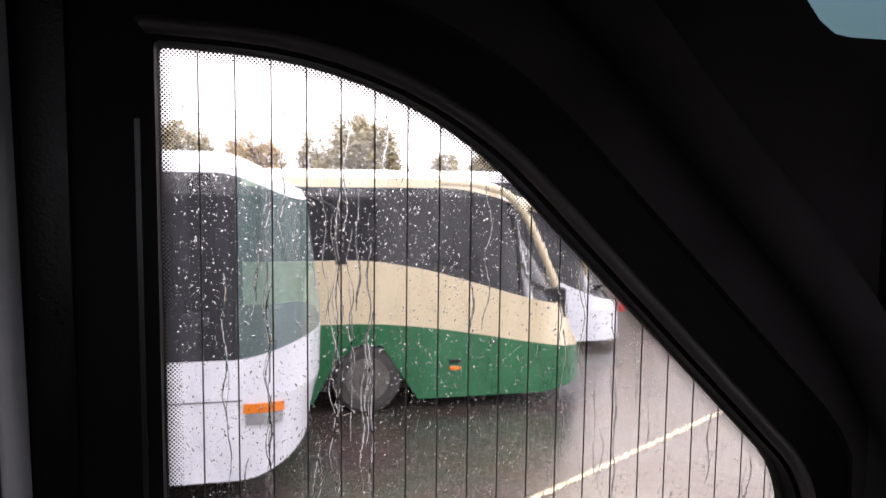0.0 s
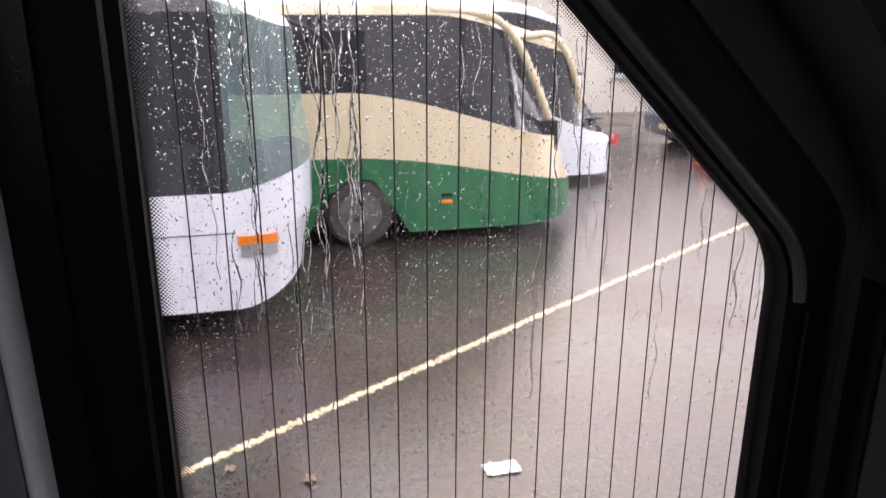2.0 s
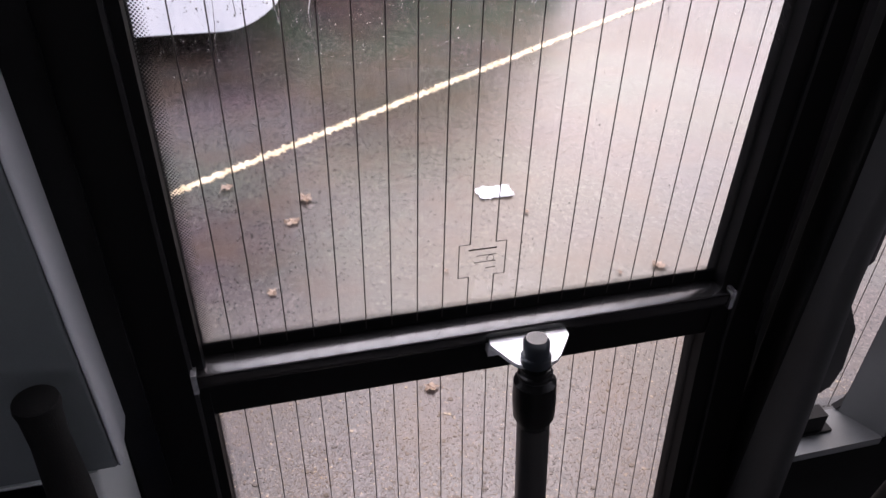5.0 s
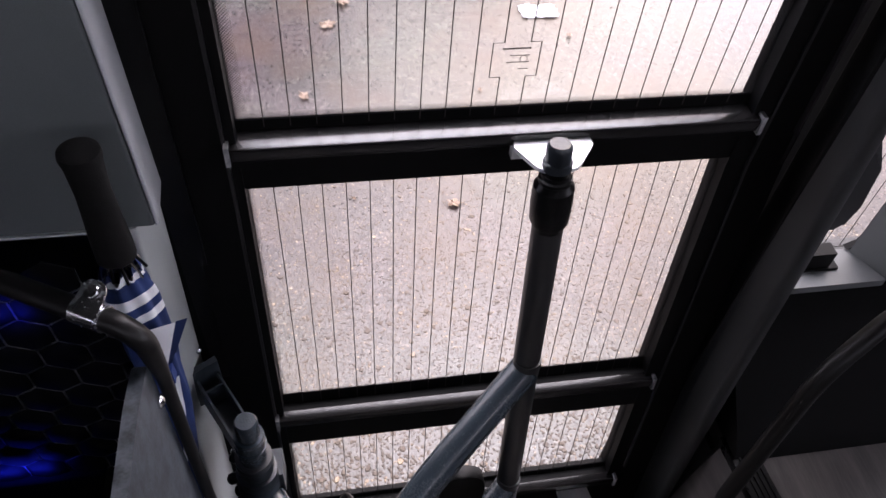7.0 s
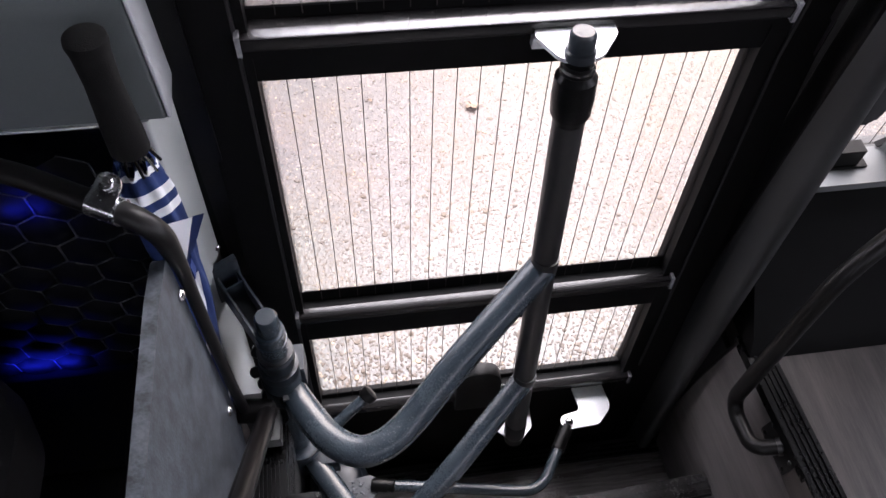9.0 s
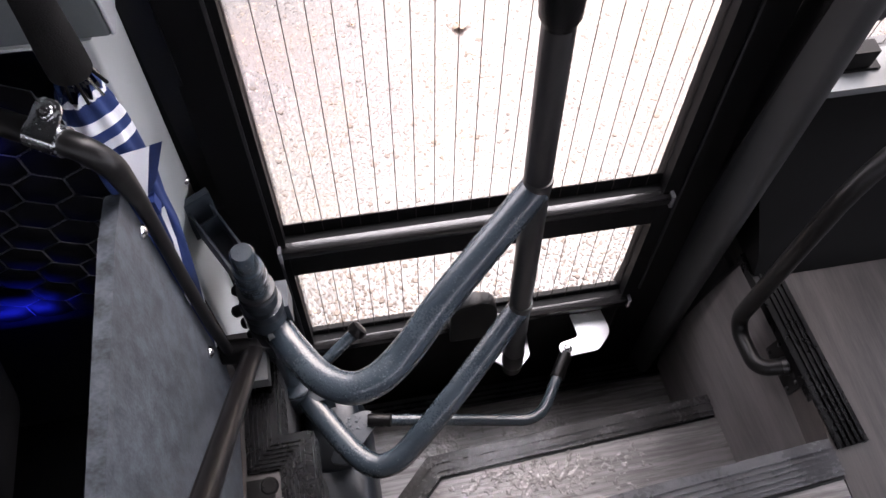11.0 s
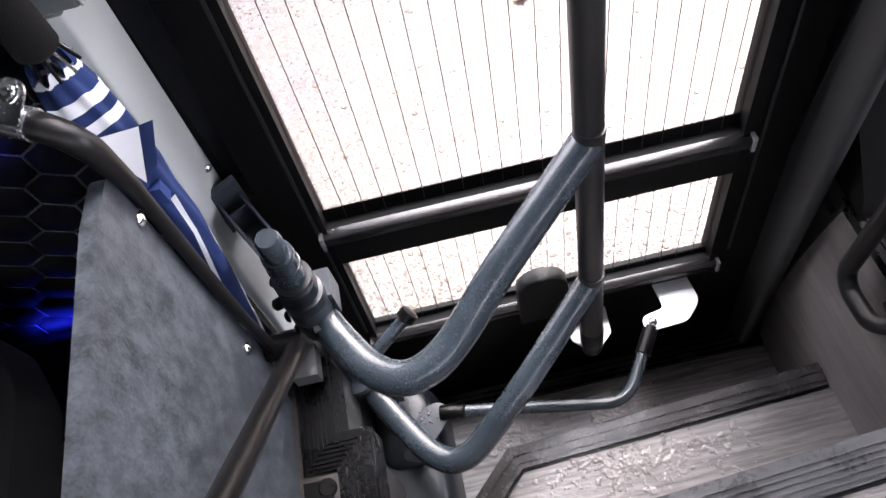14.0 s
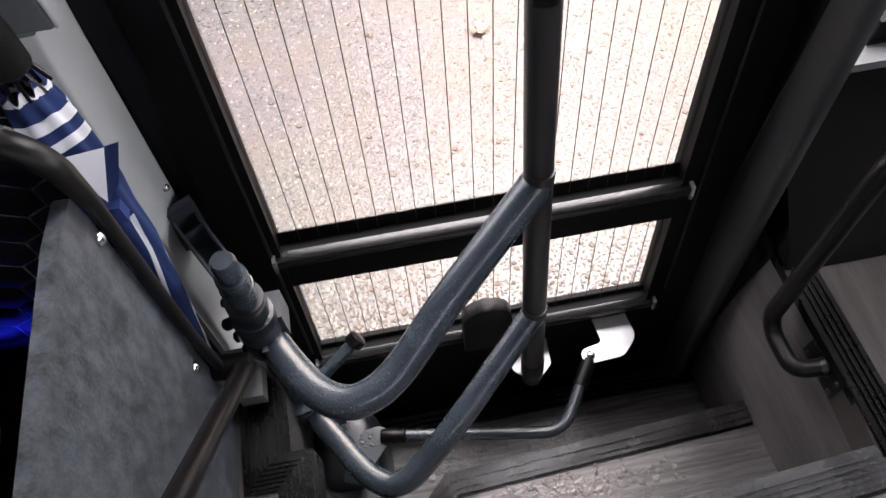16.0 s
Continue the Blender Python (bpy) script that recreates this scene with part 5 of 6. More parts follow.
for i in range(int(3.0 / pitch)):
    for j in range(int(2.5 / pitch)):
        x, y = -0.6 + (i + r.uniform(-0.1, 1.1)) * pitch, 0.05 + (j + r.uniform(-0.1, 1.1)) * pitch
        if r.random() > 0.82 - 0.8 * max(0.0, (y - 1.0) / 0.9):
            continue
        near = max(0.0, 1 - y / 0.55)
        rad = min(0.0125, pitch * (0.3 + 0.22 * near) * r.paretovariate(5.0))
        ph, squash, tall, k = r.uniform(0, 6.28), r.uniform(0.6, 1.0), r.uniform(0.12, 0.3) + 0.3 * near, 6
        o = len(vs)
        for f, h in ((1.0, -0.1), (0.72, 1.0)):
            for q in range(k):
                a = 6.2832 * q / k
                u, w = rad * f * math.cos(a) * r.uniform(0.85, 1.15), rad * f * squash * math.sin(a) * r.uniform(0.85, 1.15)
                vs.append((x + u * math.cos(ph) - w * math.sin(ph), y + u * math.sin(ph) + w * math.cos(ph), rad * tall * h * r.uniform(0.8, 1.15)))
        for q in range(k):
            t_ = (q + 1) % k
            fs.append((o + q, o + t_, o + k + t_, o + k + q))
        fs.append(tuple(range(o + k, o + 2 * k)))
me = bpy.data.meshes.new("pebbles")
me.from_pydata(vs, [], fs)
me.materials.append(PEBBLE)
tagged(new("pebbles", me), "flat light and dark pebbles exposed in the wet worn asphalt", "pebbles", kind="stuff")

# painted bay line
LA, LB = Vector((-3.2, 1.545)), Vector((16.0, 13.14))
ld = (LB - LA).normalized()
ln = Vector((-ld.y, ld.x))
r = random.Random(11)
bm = bmesh.new()
n = 4500
pts = []
for i in range(n + 1):
    c = LA.lerp(LB, i / n)
    w0, w1 = 0.034 + r.uniform(-0.026, 0.018), 0.034 + r.uniform(-0.026, 0.018)
    pts.append((c - ln * w0, c + ln * w1))
for (a, b), (c, d) in zip(pts, pts[1:]):
    vs = [bm.verts.new((p.x, p.y, 0.004)) for p in (a, c, d, b)]
    bm.faces.new(vs)
tagged(part("road_line", bm, PAINT_LINE, smooth=False), "worn cream bay line painted on the asphalt", "road marking", kind="structure")

PAPER = mat("wet_white_paper", (0.72, 0.75, 0.82), (0.86, 0.87, 0.9), rough=0.25, scale=20, fine=150, bump=0.001, coat=0.4)


def scrap(cx, cy, w, d, seed):
    """A crumpled torn sheet."""
    q = random.Random(seed)
    bm = bmesh.new()
    n, m = 14, 9
    g = [[bm.verts.new((cx + (i / n - 0.5) * w * q.uniform(0.93, 1.07), cy + (j / m - 0.5) * d * q.uniform(0.9, 1.1), 0.004 + q.uniform(0, 0.012))) for j in range(m + 1)] for i in range(n + 1)]
    for i in range(n):
        for j in range(m):
            bm.faces.new((g[i][j], g[i + 1][j], g[i + 1][j + 1], g[i][j + 1]))
    return tagged(part("paper_scrap", bm, PAPER), "crumpled wet white paper scrap on the asphalt", "litter")


scrap(1.345, 2.835, 0.2, 0.12, 4)

# ---- fallen leaves ----
LEAF_BROWN = mat("fallen_leaf", (0.14, 0.09, 0.058), (0.3, 0.215, 0.15), rough=0.4, scale=60, fine=400, bump=0.001)


def fallen_leaf(x, y, size, turn, seed):
    r = random.Random(seed)
    bm = bmesh.new()
    c = bm.verts.new((0, 0, 0.012 * size / 0.05))
    ring = []
    for i in range(20):
        a = 2 * math.pi * i / 20
        lobe = 0.62 + 0.38 * abs(math.cos(2.5 * a)) + r.uniform(-0.06, 0.06)
        ring.append(bm.verts.new((size * lobe * math.cos(a), size * 0.8 * lobe * math.sin(a), 0.004 + r.uniform(0, 0.02) * size / 0.05)))
    for i in range(20):
        bm.faces.new((ring[i - 1], ring[i], c))
    add_tube(bm, [(size * 0.5, 0, 0.006), (size * 1.5, size * 0.2, 0.004)], 0.0015, 5)
    ob = part("fallen_leaf", bm, LEAF_BROWN)
    ob.matrix_basis = pose(x, y, 0.003, 0, 0, turn)
    return tagged(ob, "wet brown fallen leaf on the asphalt", "leaf", "fallen leaves")


for i, (x, y, s) in enumerate(((0.635, 1.43, 0.032), (0.185, 2.77, 0.045), (0.279, 2.986, 0.05), (0.04, 2.19, 0.03), (1.96, 1.99, 0.04), (-0.148, 3.195, 0.04), (1.46, 2.60, 0.018), (2.7, 1.7, 0.03), (0.89, 2.18, 0.014), (1.74, 1.98, 0.016), (0.221, 1.50, 0.011))):
    fallen_leaf(x, y, s, r.uniform(0, 360), i)

# ---- coaches ----
TYRE = mat("wet_tyre", (0.034, 0.031, 0.028), (0.07, 0.064, 0.058), rough=0.6, scale=9, fine=120, bump=0.001)
HUB = mat("dusty_grey_wheel", (0.07, 0.063, 0.056), (0.15, 0.135, 0.12), rough=0.55, scale=12, fine=120, bump=0.001)
COACH_GLASS = film_glass("dark_coach_glass", (0.03, 0.03, 0.032), (0.07, 0.072, 0.075))
SIDE_GLASS = film_glass("grey_coach_glass", (0.042, 0.042, 0.046), (0.1, 0.1, 0.105))
COACH_GLASS_CAR = film_glass("dark_car_glass", (0.03, 0.032, 0.036), (0.05, 0.05, 0.055))
# Teal film colour stands in for the sky mirrored in the windscreen.
CAB_GLASS = film_glass("green_tinted_sky_sheen_glass", (0.1, 0.13, 0.125), (0.5, 0.64, 0.6))
GREEN = mat("green_coach_paint", (0.010, 0.105, 0.036), (0.02, 0.165, 0.06), rough=0.25, scale=4, fine=40, rough_var=0.12, coat=0.5, stretch=(1, 1, 0.25))
CREAM = mat("cream_coach_paint", (0.6, 0.495, 0.305), (0.74, 0.63, 0.42), rough=0.25, scale=4, fine=40, rough_var=0.12, coat=0.5, stretch=(1, 1, 0.25))
WHITE = mat("white_coach_paint", (0.68, 0.69, 0.73), (0.83, 0.83, 0.85), rough=0.25, scale=4, fine=40, rough_var=0.12, coat=0.5, stretch=(1, 1, 0.3))
UNDER = mat("black_underbody", (0.01, 0.01, 0.01), (0.02, 0.019, 0.018), rough=0.7)
AMBER = mat("amber_lens", (0.75, 0.17, 0.01), (0.85, 0.25, 0.02), rough=0.2, scale=60, fine=300, coat=0.6)
LENS = mat("grey_lamp_lens", (0.3, 0.3, 0.31), (0.5, 0.5, 0.5), rough=0.2, metal=0.4)
RED = mat("red_lens", (0.5, 0.03, 0.03), (0.65, 0.06, 0.05), rough=0.2, coat=0.5)
SEAT = mat("grey_coach_seat", (0.2, 0.2, 0.22), (0.32, 0.31, 0.34), rough=0.8)


def coach(x_front, y_near, width, length, rows, mats, wheel_x, wheel_r, rake, label, pillars, nose=0.75, glass=None, cab=None):
    """A coach along x with its nose at x_front. rows(x) gives the heights of skirt, band, belt, window top, gutter and roof;
    mats the paint of the strips from below upwards; rake how far each height stands back at the nose."""
    c = thing("coach", label, "coach")
    yc, hw = y_near + width / 2, width / 2
    xs = [x_front - length + i * 0.25 for i in range(int((length - 2.2) / 0.25))]
    k = 60
    xs += [x_front - 2.2 + 2.2 * i / k for i in range(k)] + [x_front]
    xs = sorted(set(round(v, 4) for v in xs))

    def arched(x):
        z = rows(x)[0]
        d = wheel_r * 1.11
        if abs(x - wheel_x) < d:
            z = max(z, wheel_r * 0.98 + math.sqrt(d * d - (x - wheel_x) ** 2))
        return z

    def levels(x):
        s, band, belt, top, gut, roof = rows(x)
        return [arched(x), max(band, arched(x) + 0.01), belt, top, gut, gut + (roof - gut) * 0.6, roof]

    inset = [0.02, 0.0, 0.0, 0.05, 0.07, 0.16, 0.5]

    def plan(x, level):
        """Half width of the body at x, rounded off towards the nose."""
        tip = x_front - rake[level]
        f = (x - (tip - nose)) / nose
        h = hw - inset[level]
        if f > 0:
            h *= max(0.0, 1 - min(1.0, f) ** 3.0) ** 0.5
        back_f = (x_front - length + 0.35 - x) / 0.35
        if back_f > 0:
            h *= 1 - 0.15 * min(1, back_f) ** 2
        return h

    def strip(name, lo, hi, material, side, x0, x1, label="", out=0.0, parent=c):
        bm = bmesh.new()
        cols = []
        use = sorted({*[v for v in xs if x0 < v < x1], x0, x1})
        for x in use:
            za, zb = levels(x)[lo], levels(x)[hi]
            col = []
            for lv, z in ((lo, za), (hi, zb)):
                tip = x_front - rake[lv]
                px = min(x, tip)
                h = plan(px, lv) + out
                col.append(bm.verts.new((px, yc - side * h, z)))
            cols.append(col)
        for a, b in zip(cols, cols[1:]):
            try:
                bm.faces.new((a[0], b[0], b[1], a[1]))
            except ValueError:
                pass
        bmesh.ops.remove_doubles(bm, verts=bm.verts, dist=1e-4)
        bmesh.ops.dissolve_degenerate(bm, edges=bm.edges, dist=1e-4)
        return part(name, bm, material, parent, label)

    xa = x_front - length
    for side in (1, -1):
        strip("lower_panel", 0, 1, mats[0], side, xa, x_front)
        strip("waist_panel", 1, 2, mats[1], side, xa, x_front)
        strip("gutter_panel", 3, 4, mats[2], side, xa, x_front)
        strip("roof_edge", 4, 5, mats[3], side, xa, x_front)
        strip("roof", 5, 6, mats[3], side, xa, x_front)
        edges = [xa, *pillars, x_front]
        for i, (a, b) in enumerate(zip(edges, edges[1:])):
            last = i == len(edges) - 2
            w = strip("windscreen" if last else "window", 2, 3, (cab or COACH_GLASS) if last else glass or COACH_GLASS, side, a + 0.02, b - (0.0 if last else 0.02), "dark tinted coach window" if not last else "wrap-round windscreen")
            w.visible_shadow = False
            strip("pillar", 2, 3, UNDER, side, a - 0.02, a + 0.02, "", 0.004)
    part("underbody", box(xa + 0.1, x_front - 0.7, yc - hw + 0.12, yc + hw - 0.12, 0.24, 0.5), UNDER, c)
    part("saloon_floor", box(xa + 0.1, x_front - 0.75, yc - hw + 0.1, yc + hw - 0.1, 0.9, 0.95), SEAT, c)
    crown = bmesh.new()
    a = [crown.verts.new((x, yc - plan(min(x, x_front - rake[6]), 6), levels(x)[6])) for x in xs if x <= x_front - rake[6]]
    b = [crown.verts.new((x, yc + plan(min(x, x_front - rake[6]), 6), levels(x)[6])) for x in xs if x <= x_front - rake[6]]
    for i in range(len(a) - 1):
        crown.faces.new((a[i], a[i + 1], b[i + 1], b[i]))
    part("roof_crown", crown, mats[3], c)
    for side in (1, -1):
        y = yc - side * (hw - 0.14)
        w = part("wheel", lathe((wheel_x, y - 0.11 * side, wheel_r), (wheel_x, y + 0.11 * side, wheel_r), [(0, wheel_r * 0.62), (0.0, wheel_r * 0.9), (0.12, wheel_r), (0.88, wheel_r), (1, wheel_r * 0.9)], 40), TYRE, c, "wet black tyre")
        face_y = y - side * 0.105
        part("rim", lathe((wheel_x, face_y - side * 0.008, wheel_r), (wheel_x, face_y + side * 0.06, wheel_r), [(0, wheel_r * 0.64), (0.1, wheel_r * 0.66), (0.3, wheel_r * 0.6), (0.8, wheel_r * 0.5), (1, wheel_r * 0.2)], 32), HUB, w, "dusty grey steel rim")
        part("hub", lathe((wheel_x, face_y - side * 0.03, wheel_r), (wheel_x, face_y + side * 0.05, wheel_r), [(0, wheel_r * 0.12), (0.2, wheel_r * 0.24), (0.5, wheel_r * 0.28), (1, wheel_r * 0.3)], 24), HUB, w)
        for i in range(8):
            an = i * math.pi / 4
            bolt("wheel_nut", (wheel_x + wheel_r * 0.4 * math.cos(an), face_y + side * 0.022, wheel_r + wheel_r * 0.4 * math.sin(an)), (0, -side, 0), 0.018, w, HUB)
    for i in range(int((length - 3) / 0.95)):
        x = x_front - 2.3 - i * 0.95
        for y in (yc - hw * 0.5, yc + hw * 0.5):
            part("seat", add_box(box(x - 0.45, x, y - 0.42, y + 0.42, 1.25, 1.4, 0.04), x - 0.5, x - 0.38, y - 0.42, y + 0.42, 1.35, 2.05, 0.05), SEAT, c)
    part("dashboard", box(x_front - 1.0, x_front - 0.4, yc - hw + 0.2, yc + hw - 0.2, 0.95, rows(x_front - 0.8)[2] + 0.1, 0.05), UNDER, c)
    return c, yc, hw


def lerp(x, table):
    for (x0, v0), (x1, v1) in zip(table, table[1:]):
        if x <= x1:
            f = max(0.0, min(1.0, (x - x0) / (x1 - x0)))
            f = f * f * (3 - 2 * f)
            return v0 + (v1 - v0) * f
    return table[-1][1]


def green_rows(x):
    belt = lerp(x, ((1.0, 1.68), (4.0, 1.08)))
    band = lerp(x, ((1.0, 0.995), (4.4, 0.58)))
    top = lerp(x, ((2.0, 2.455), (4.0, 2.05)))
    return [lerp(x, ((3.1, 0.13), (4.0, 0.24))), band, belt, top, top + 0.1, top + 0.19]


green_coach, gy, gw = coach(3.96, 7.25, 2.2, 7.6, green_rows, (GREEN, CREAM, CREAM, CREAM), 1.20, 0.37,
                            [0.0, 0.03, 0.22, 0.85, 1.0, 1.15, 1.5], "green and cream parked coach with a sweeping waistline, wet with rain", (-2.6, -0.9, 0.75, 2.35, 2.95), 0.8)
for z, m in ((0.465, RED), (0.54, UNDER)):
    part("side_reflector", prism(rounded([(2.11, z - 0.02), (2.23, z - 0.02), (2.23, z + 0.02), (2.11, z + 0.02)], [0.012] * 4, 4), "y", 7.225, 7.26, 0.004), AMBER if z < 0.5 else m, green_coach, "small amber side reflector")


def white_rows(x):
    return [lerp(x, ((-0.1, 0.28), (0.62, 0.46))), 0.93, lerp(x, ((-0.15, 1.205), (0.6, 1.35))), lerp(x, ((-0.25, 2.582), (0.5, 2.37))), lerp(x, ((-0.25, 2.645), (0.5, 2.44))), lerp(x, ((-0.25, 2.745), (0.5, 2.49)))]


white_coach, wy, ww = coach(0.60, 4.95, 2.05, 7.2, white_rows, (WHITE, WHITE, WHITE, WHITE), -1.75, 0.38,
                            [0.12, 0.02, 0.0, 0.12, 0.16, 0.24, 0.45], "white parked coach with dark windows and amber indicator, streaming with rain", (-5.0, -3.4, -1.9, -0.11), 0.62, SIDE_GLASS, CAB_GLASS)


def corner_lamp(name, x0, x1, z0, z1, material, parent, label):
    """A lamp lens that wraps round the nose of the white coach."""
    bm = bmesh.new()
    n = 10
    cols = []
    for i in range(n + 1):
        x = x0 + (x1 - x0) * i / n
        f = max(0.0, (x - (0.58 - 0.62)) / 0.62)
        h = ww * max(0.0, 1 - min(1, f) ** 3.0) ** 0.5 + 0.012
        cols.append([bm.verts.new((x, wy - h + dy, z)) for dy in (0, 0.03) for z in (z0, z1)])
    for a, b in zip(cols, cols[1:]):
        bm.faces.new((a[0], b[0], b[1], a[1]))
        bm.faces.new((a[1], b[1], b[3], a[3]))
        bm.faces.new((a[0], a[2], b[2], b[0]))
    return part(name, bm, material, parent, label)


corner_lamp("indicator", -0.05, 0.25, 0.80, 0.872, AMBER, white_coach, "amber wrap-round indicator")
corner_lamp("side_lamp", -0.035, 0.24, 0.712, 0.797, LENS, white_coach, "clear grey lamp under the indicator")
part("bumper_seam", box(-3.0, -0.06, 4.945, 4.955, 0.895, 0.901), UNDER, white_coach)
part("window_notice", box(-0.42, -0.285, 4.985, 4.99, 1.47, 1.565), WHITE, white_coach, "white notice in the window")
mp_ = tube(smooth_path([(0.42, 5.15, 2.42), (0.62, 5.05, 2.33), (0.72, 5.0, 2.22)], 6), 0.012, 10)
part("mirror_arm", mp_, UNDER, white_coach)
part("mirror", box(0.64, 0.72, 4.96, 5.06, 1.9, 2.2, 0.02), UNDER, white_coach, "black wing mirror")


def far_rows(x):
    return [0.12, 0.6, lerp(x, ((3.2, 1.4), (5.6, 0.7))), lerp(x, ((3.6, 2.14), (5.5, 1.75))), lerp(x, ((3.6, 2.24), (5.5, 1.85))), lerp(x, ((3.6, 2.34), (5.5, 1.9)))]


far_a, _, _ = coach(5.74, 9.75, 2.3, 8.0, far_rows, (WHITE, WHITE, CREAM, CREAM), 2.9, 0.42, [0.0, 0.03, 0.15, 0.75, 0.85, 1.0, 1.4],
                    "white parked coach with a cream roof among the others", (-1, 0.8, 2.4, 3.9), 0.8)
part("screen_arch", tube(smooth_path([(3.4, 9.8, 2.16), (3.97, 9.8, 2.16), (4.4, 9.84, 2.17), (4.68, 9.9, 1.9), (4.9, 9.98, 1.45), (5.0, 10.02, 0.98)], 8), 0.05, 12), CREAM, far_a, "cream windscreen arch")
part("screen_arch", tube(smooth_path([(2.0, 7.33, 2.52), (2.62, 7.36, 2.46), (2.98, 7.45, 2.23), (3.24, 7.5, 1.80), (3.47, 7.55, 1.32)], 8), 0.045, 12), CREAM, green_coach, "cream windscreen arch")
part("tail_lamp", box(5.56, 5.64, 9.98, 10.08, 0.52, 0.68, 0.02), RED, far_a, "red lamp")


def far_rows_b(x):
    return [0.25, 0.9, 1.35, lerp(x, ((4.6, 2.5), (6.3, 2.2))), lerp(x, ((4.6, 2.6), (6.3, 2.3))), lerp(x, ((4.6, 2.7), (6.3, 2.35)))]


coach(6.6, 12.6, 2.4, 9.0, far_rows_b, (WHITE, WHITE, WHITE, WHITE), 3.9, 0.45, [0.0, 0.03, 0.12, 0.6, 0.7, 0.85, 1.2],
      "white parked coach in the row behind", (-1, 0.8, 2.4, 4.9), 0.8)

# ---- far side of the yard ----
CONE_RED = mat("orange_red_plastic", (0.4, 0.06, 0.03), (0.52, 0.09, 0.045), rough=0.5)
CONE_WHITE = mat("white_sleeve", (0.6, 0.6, 0.6), (0.75, 0.75, 0.75), rough=0.5)


def traffic_cone(x, y):
    c = thing("traffic_cone", "orange-red traffic cone with a white sleeve on wet asphalt", "traffic cone", group="cones")
    part("base", box(x - 0.13, x + 0.13, y - 0.13, y + 0.13, 0.0, 0.04, 0.012), CONE_RED, c)
    part("cone", lathe((x, y, 0.035), (x, y, 0.7), [(0, 0.105), (0.02, 0.098), (1, 0.026)], 24), CONE_RED, c)
    part("sleeve", lathe((x, y, 0.28), (x, y, 0.54), [(0, 0.0745), (1, 0.0465)], 24), CONE_WHITE, c, "white reflective sleeve")
    return c


traffic_cone(7.55, 10.5)


def barrier(x, y, turn):
    b = thing("barrier", "low red and white plastic barrier block at the yard edge", "barrier", group="barriers")
    for i in range(4):
        part("segment", box(-1.0 + i * 0.5, -0.5 + i * 0.5, -0.1, 0.1, 0.0, 0.15, 0.04), CONE_RED if i % 2 == 0 else CONE_WHITE, b)
    b.matrix_basis = pose(x, y, 0, 0, 0, turn)


barrier(9.1, 10.2, -6)
barrier(11.2, 9.97, -6)

WALLS = mat("buff_render", (0.6, 0.54, 0.44), (0.7, 0.64, 0.54), rough=0.85, scale=1.2, fine=30, bump=0.002)
SLATES = mat("grey_roof_slates", (0.12, 0.12, 0.125), (0.19, 0.19, 0.195), rough=0.6, scale=3, fine=30, bump=0.004)
WINDOW = clear_glass("house_glass", (0.08, 0.085, 0.09), 1.2)


def building(x, y, w, d, h):
    b = thing("building", "low buff rendered depot building with grey roof beyond the yard", "building")
    part("wall", box(x, x + w, y, y + d, 0, h), WALLS, b)
    part("roof", prism([(y - 0.3, h), (y + d / 2, h + 1.5), (y + d + 0.3, h)], "x", x - 0.3, x + w + 0.3), SLATES, b)
    for i in range(int(w / 2.2)):
        wx = x + 0.7 + i * 2.2
        q = part("window", box(wx - 0.06, wx + 1.16, y - 0.05, y - 0.005, 0.95, 2.15), CONE_WHITE, b, "white window frame")
        part("pane", box(wx, wx + 1.1, y - 0.06, y - 0.052, 1.0, 2.1), WINDOW, q)
        part("sill", box(wx - 0.1, wx + 1.2, y - 0.12, y - 0.01, 0.88, 0.95), CONE_WHITE, q)


building(8.6, 17.5, 15, 7, 3.1)

# ---- shrubs and trees ----
BARK = mat("bark", (0.06, 0.045, 0.035), (0.13, 0.1, 0.08), rough=0.9, scale=10, fine=80, bump=0.01, stretch=(1, 1, 0.2))
FOLIAGE = {k: mat(k, a, b, rough=0.7, scale=3, fine=40) for k, a, b in (
    ("olive_foliage", (0.3, 0.255, 0.13), (0.48, 0.42, 0.225)), ("rust_foliage", (0.44, 0.31, 0.12), (0.6, 0.45, 0.2)), ("dark_foliage", (0.09, 0.08, 0.055), (0.16, 0.14, 0.1)))}


def crown_mesh(r, cx, cy, z0, z1, rad, count, leaf):
    """Many small bent leaf sprays, thick within and ragged at the rim."""
    vs, fs = [], []
    clumps = []
    while len(clumps) < 110:
        kx, ky, kz = r.uniform(-1, 1), r.uniform(-1, 1), r.uniform(0, 1)
        if kx * kx + ky * ky + ((kz - 0.42) / 0.58) ** 2 < 1:
            clumps.append((kx, ky, kz))
    for _ in range(count):
        kx, ky, kz = r.choice(clumps)
        x, y = cx + (kx + r.gauss(0, 0.1)) * rad, cy + (ky + r.gauss(0, 0.1)) * rad
        z = z0 + (z1 - z0) * min(1, max(0, kz + r.gauss(0, 0.055)))
        a, t, s = r.uniform(0, 6.28), r.uniform(-0.9, 0.9), leaf * r.uniform(0.5, 1.3)
        u = Vector((math.cos(a), math.sin(a), t)).normalized() * s
        v = Vector((-math.sin(a), math.cos(a), r.uniform(-0.6, 0.6))).normalized() * s * 0.5
        p, b = Vector((x, y, z)), len(vs)
        vs += [p, p + u * 0.5 + v, p + u, p + u * 0.5 - v]
        fs.append((b, b + 1, b + 2, b + 3))
    me = bpy.data.meshes.new("crown")
    me.from_pydata([tuple(p) for p in vs], [], fs)
    return me


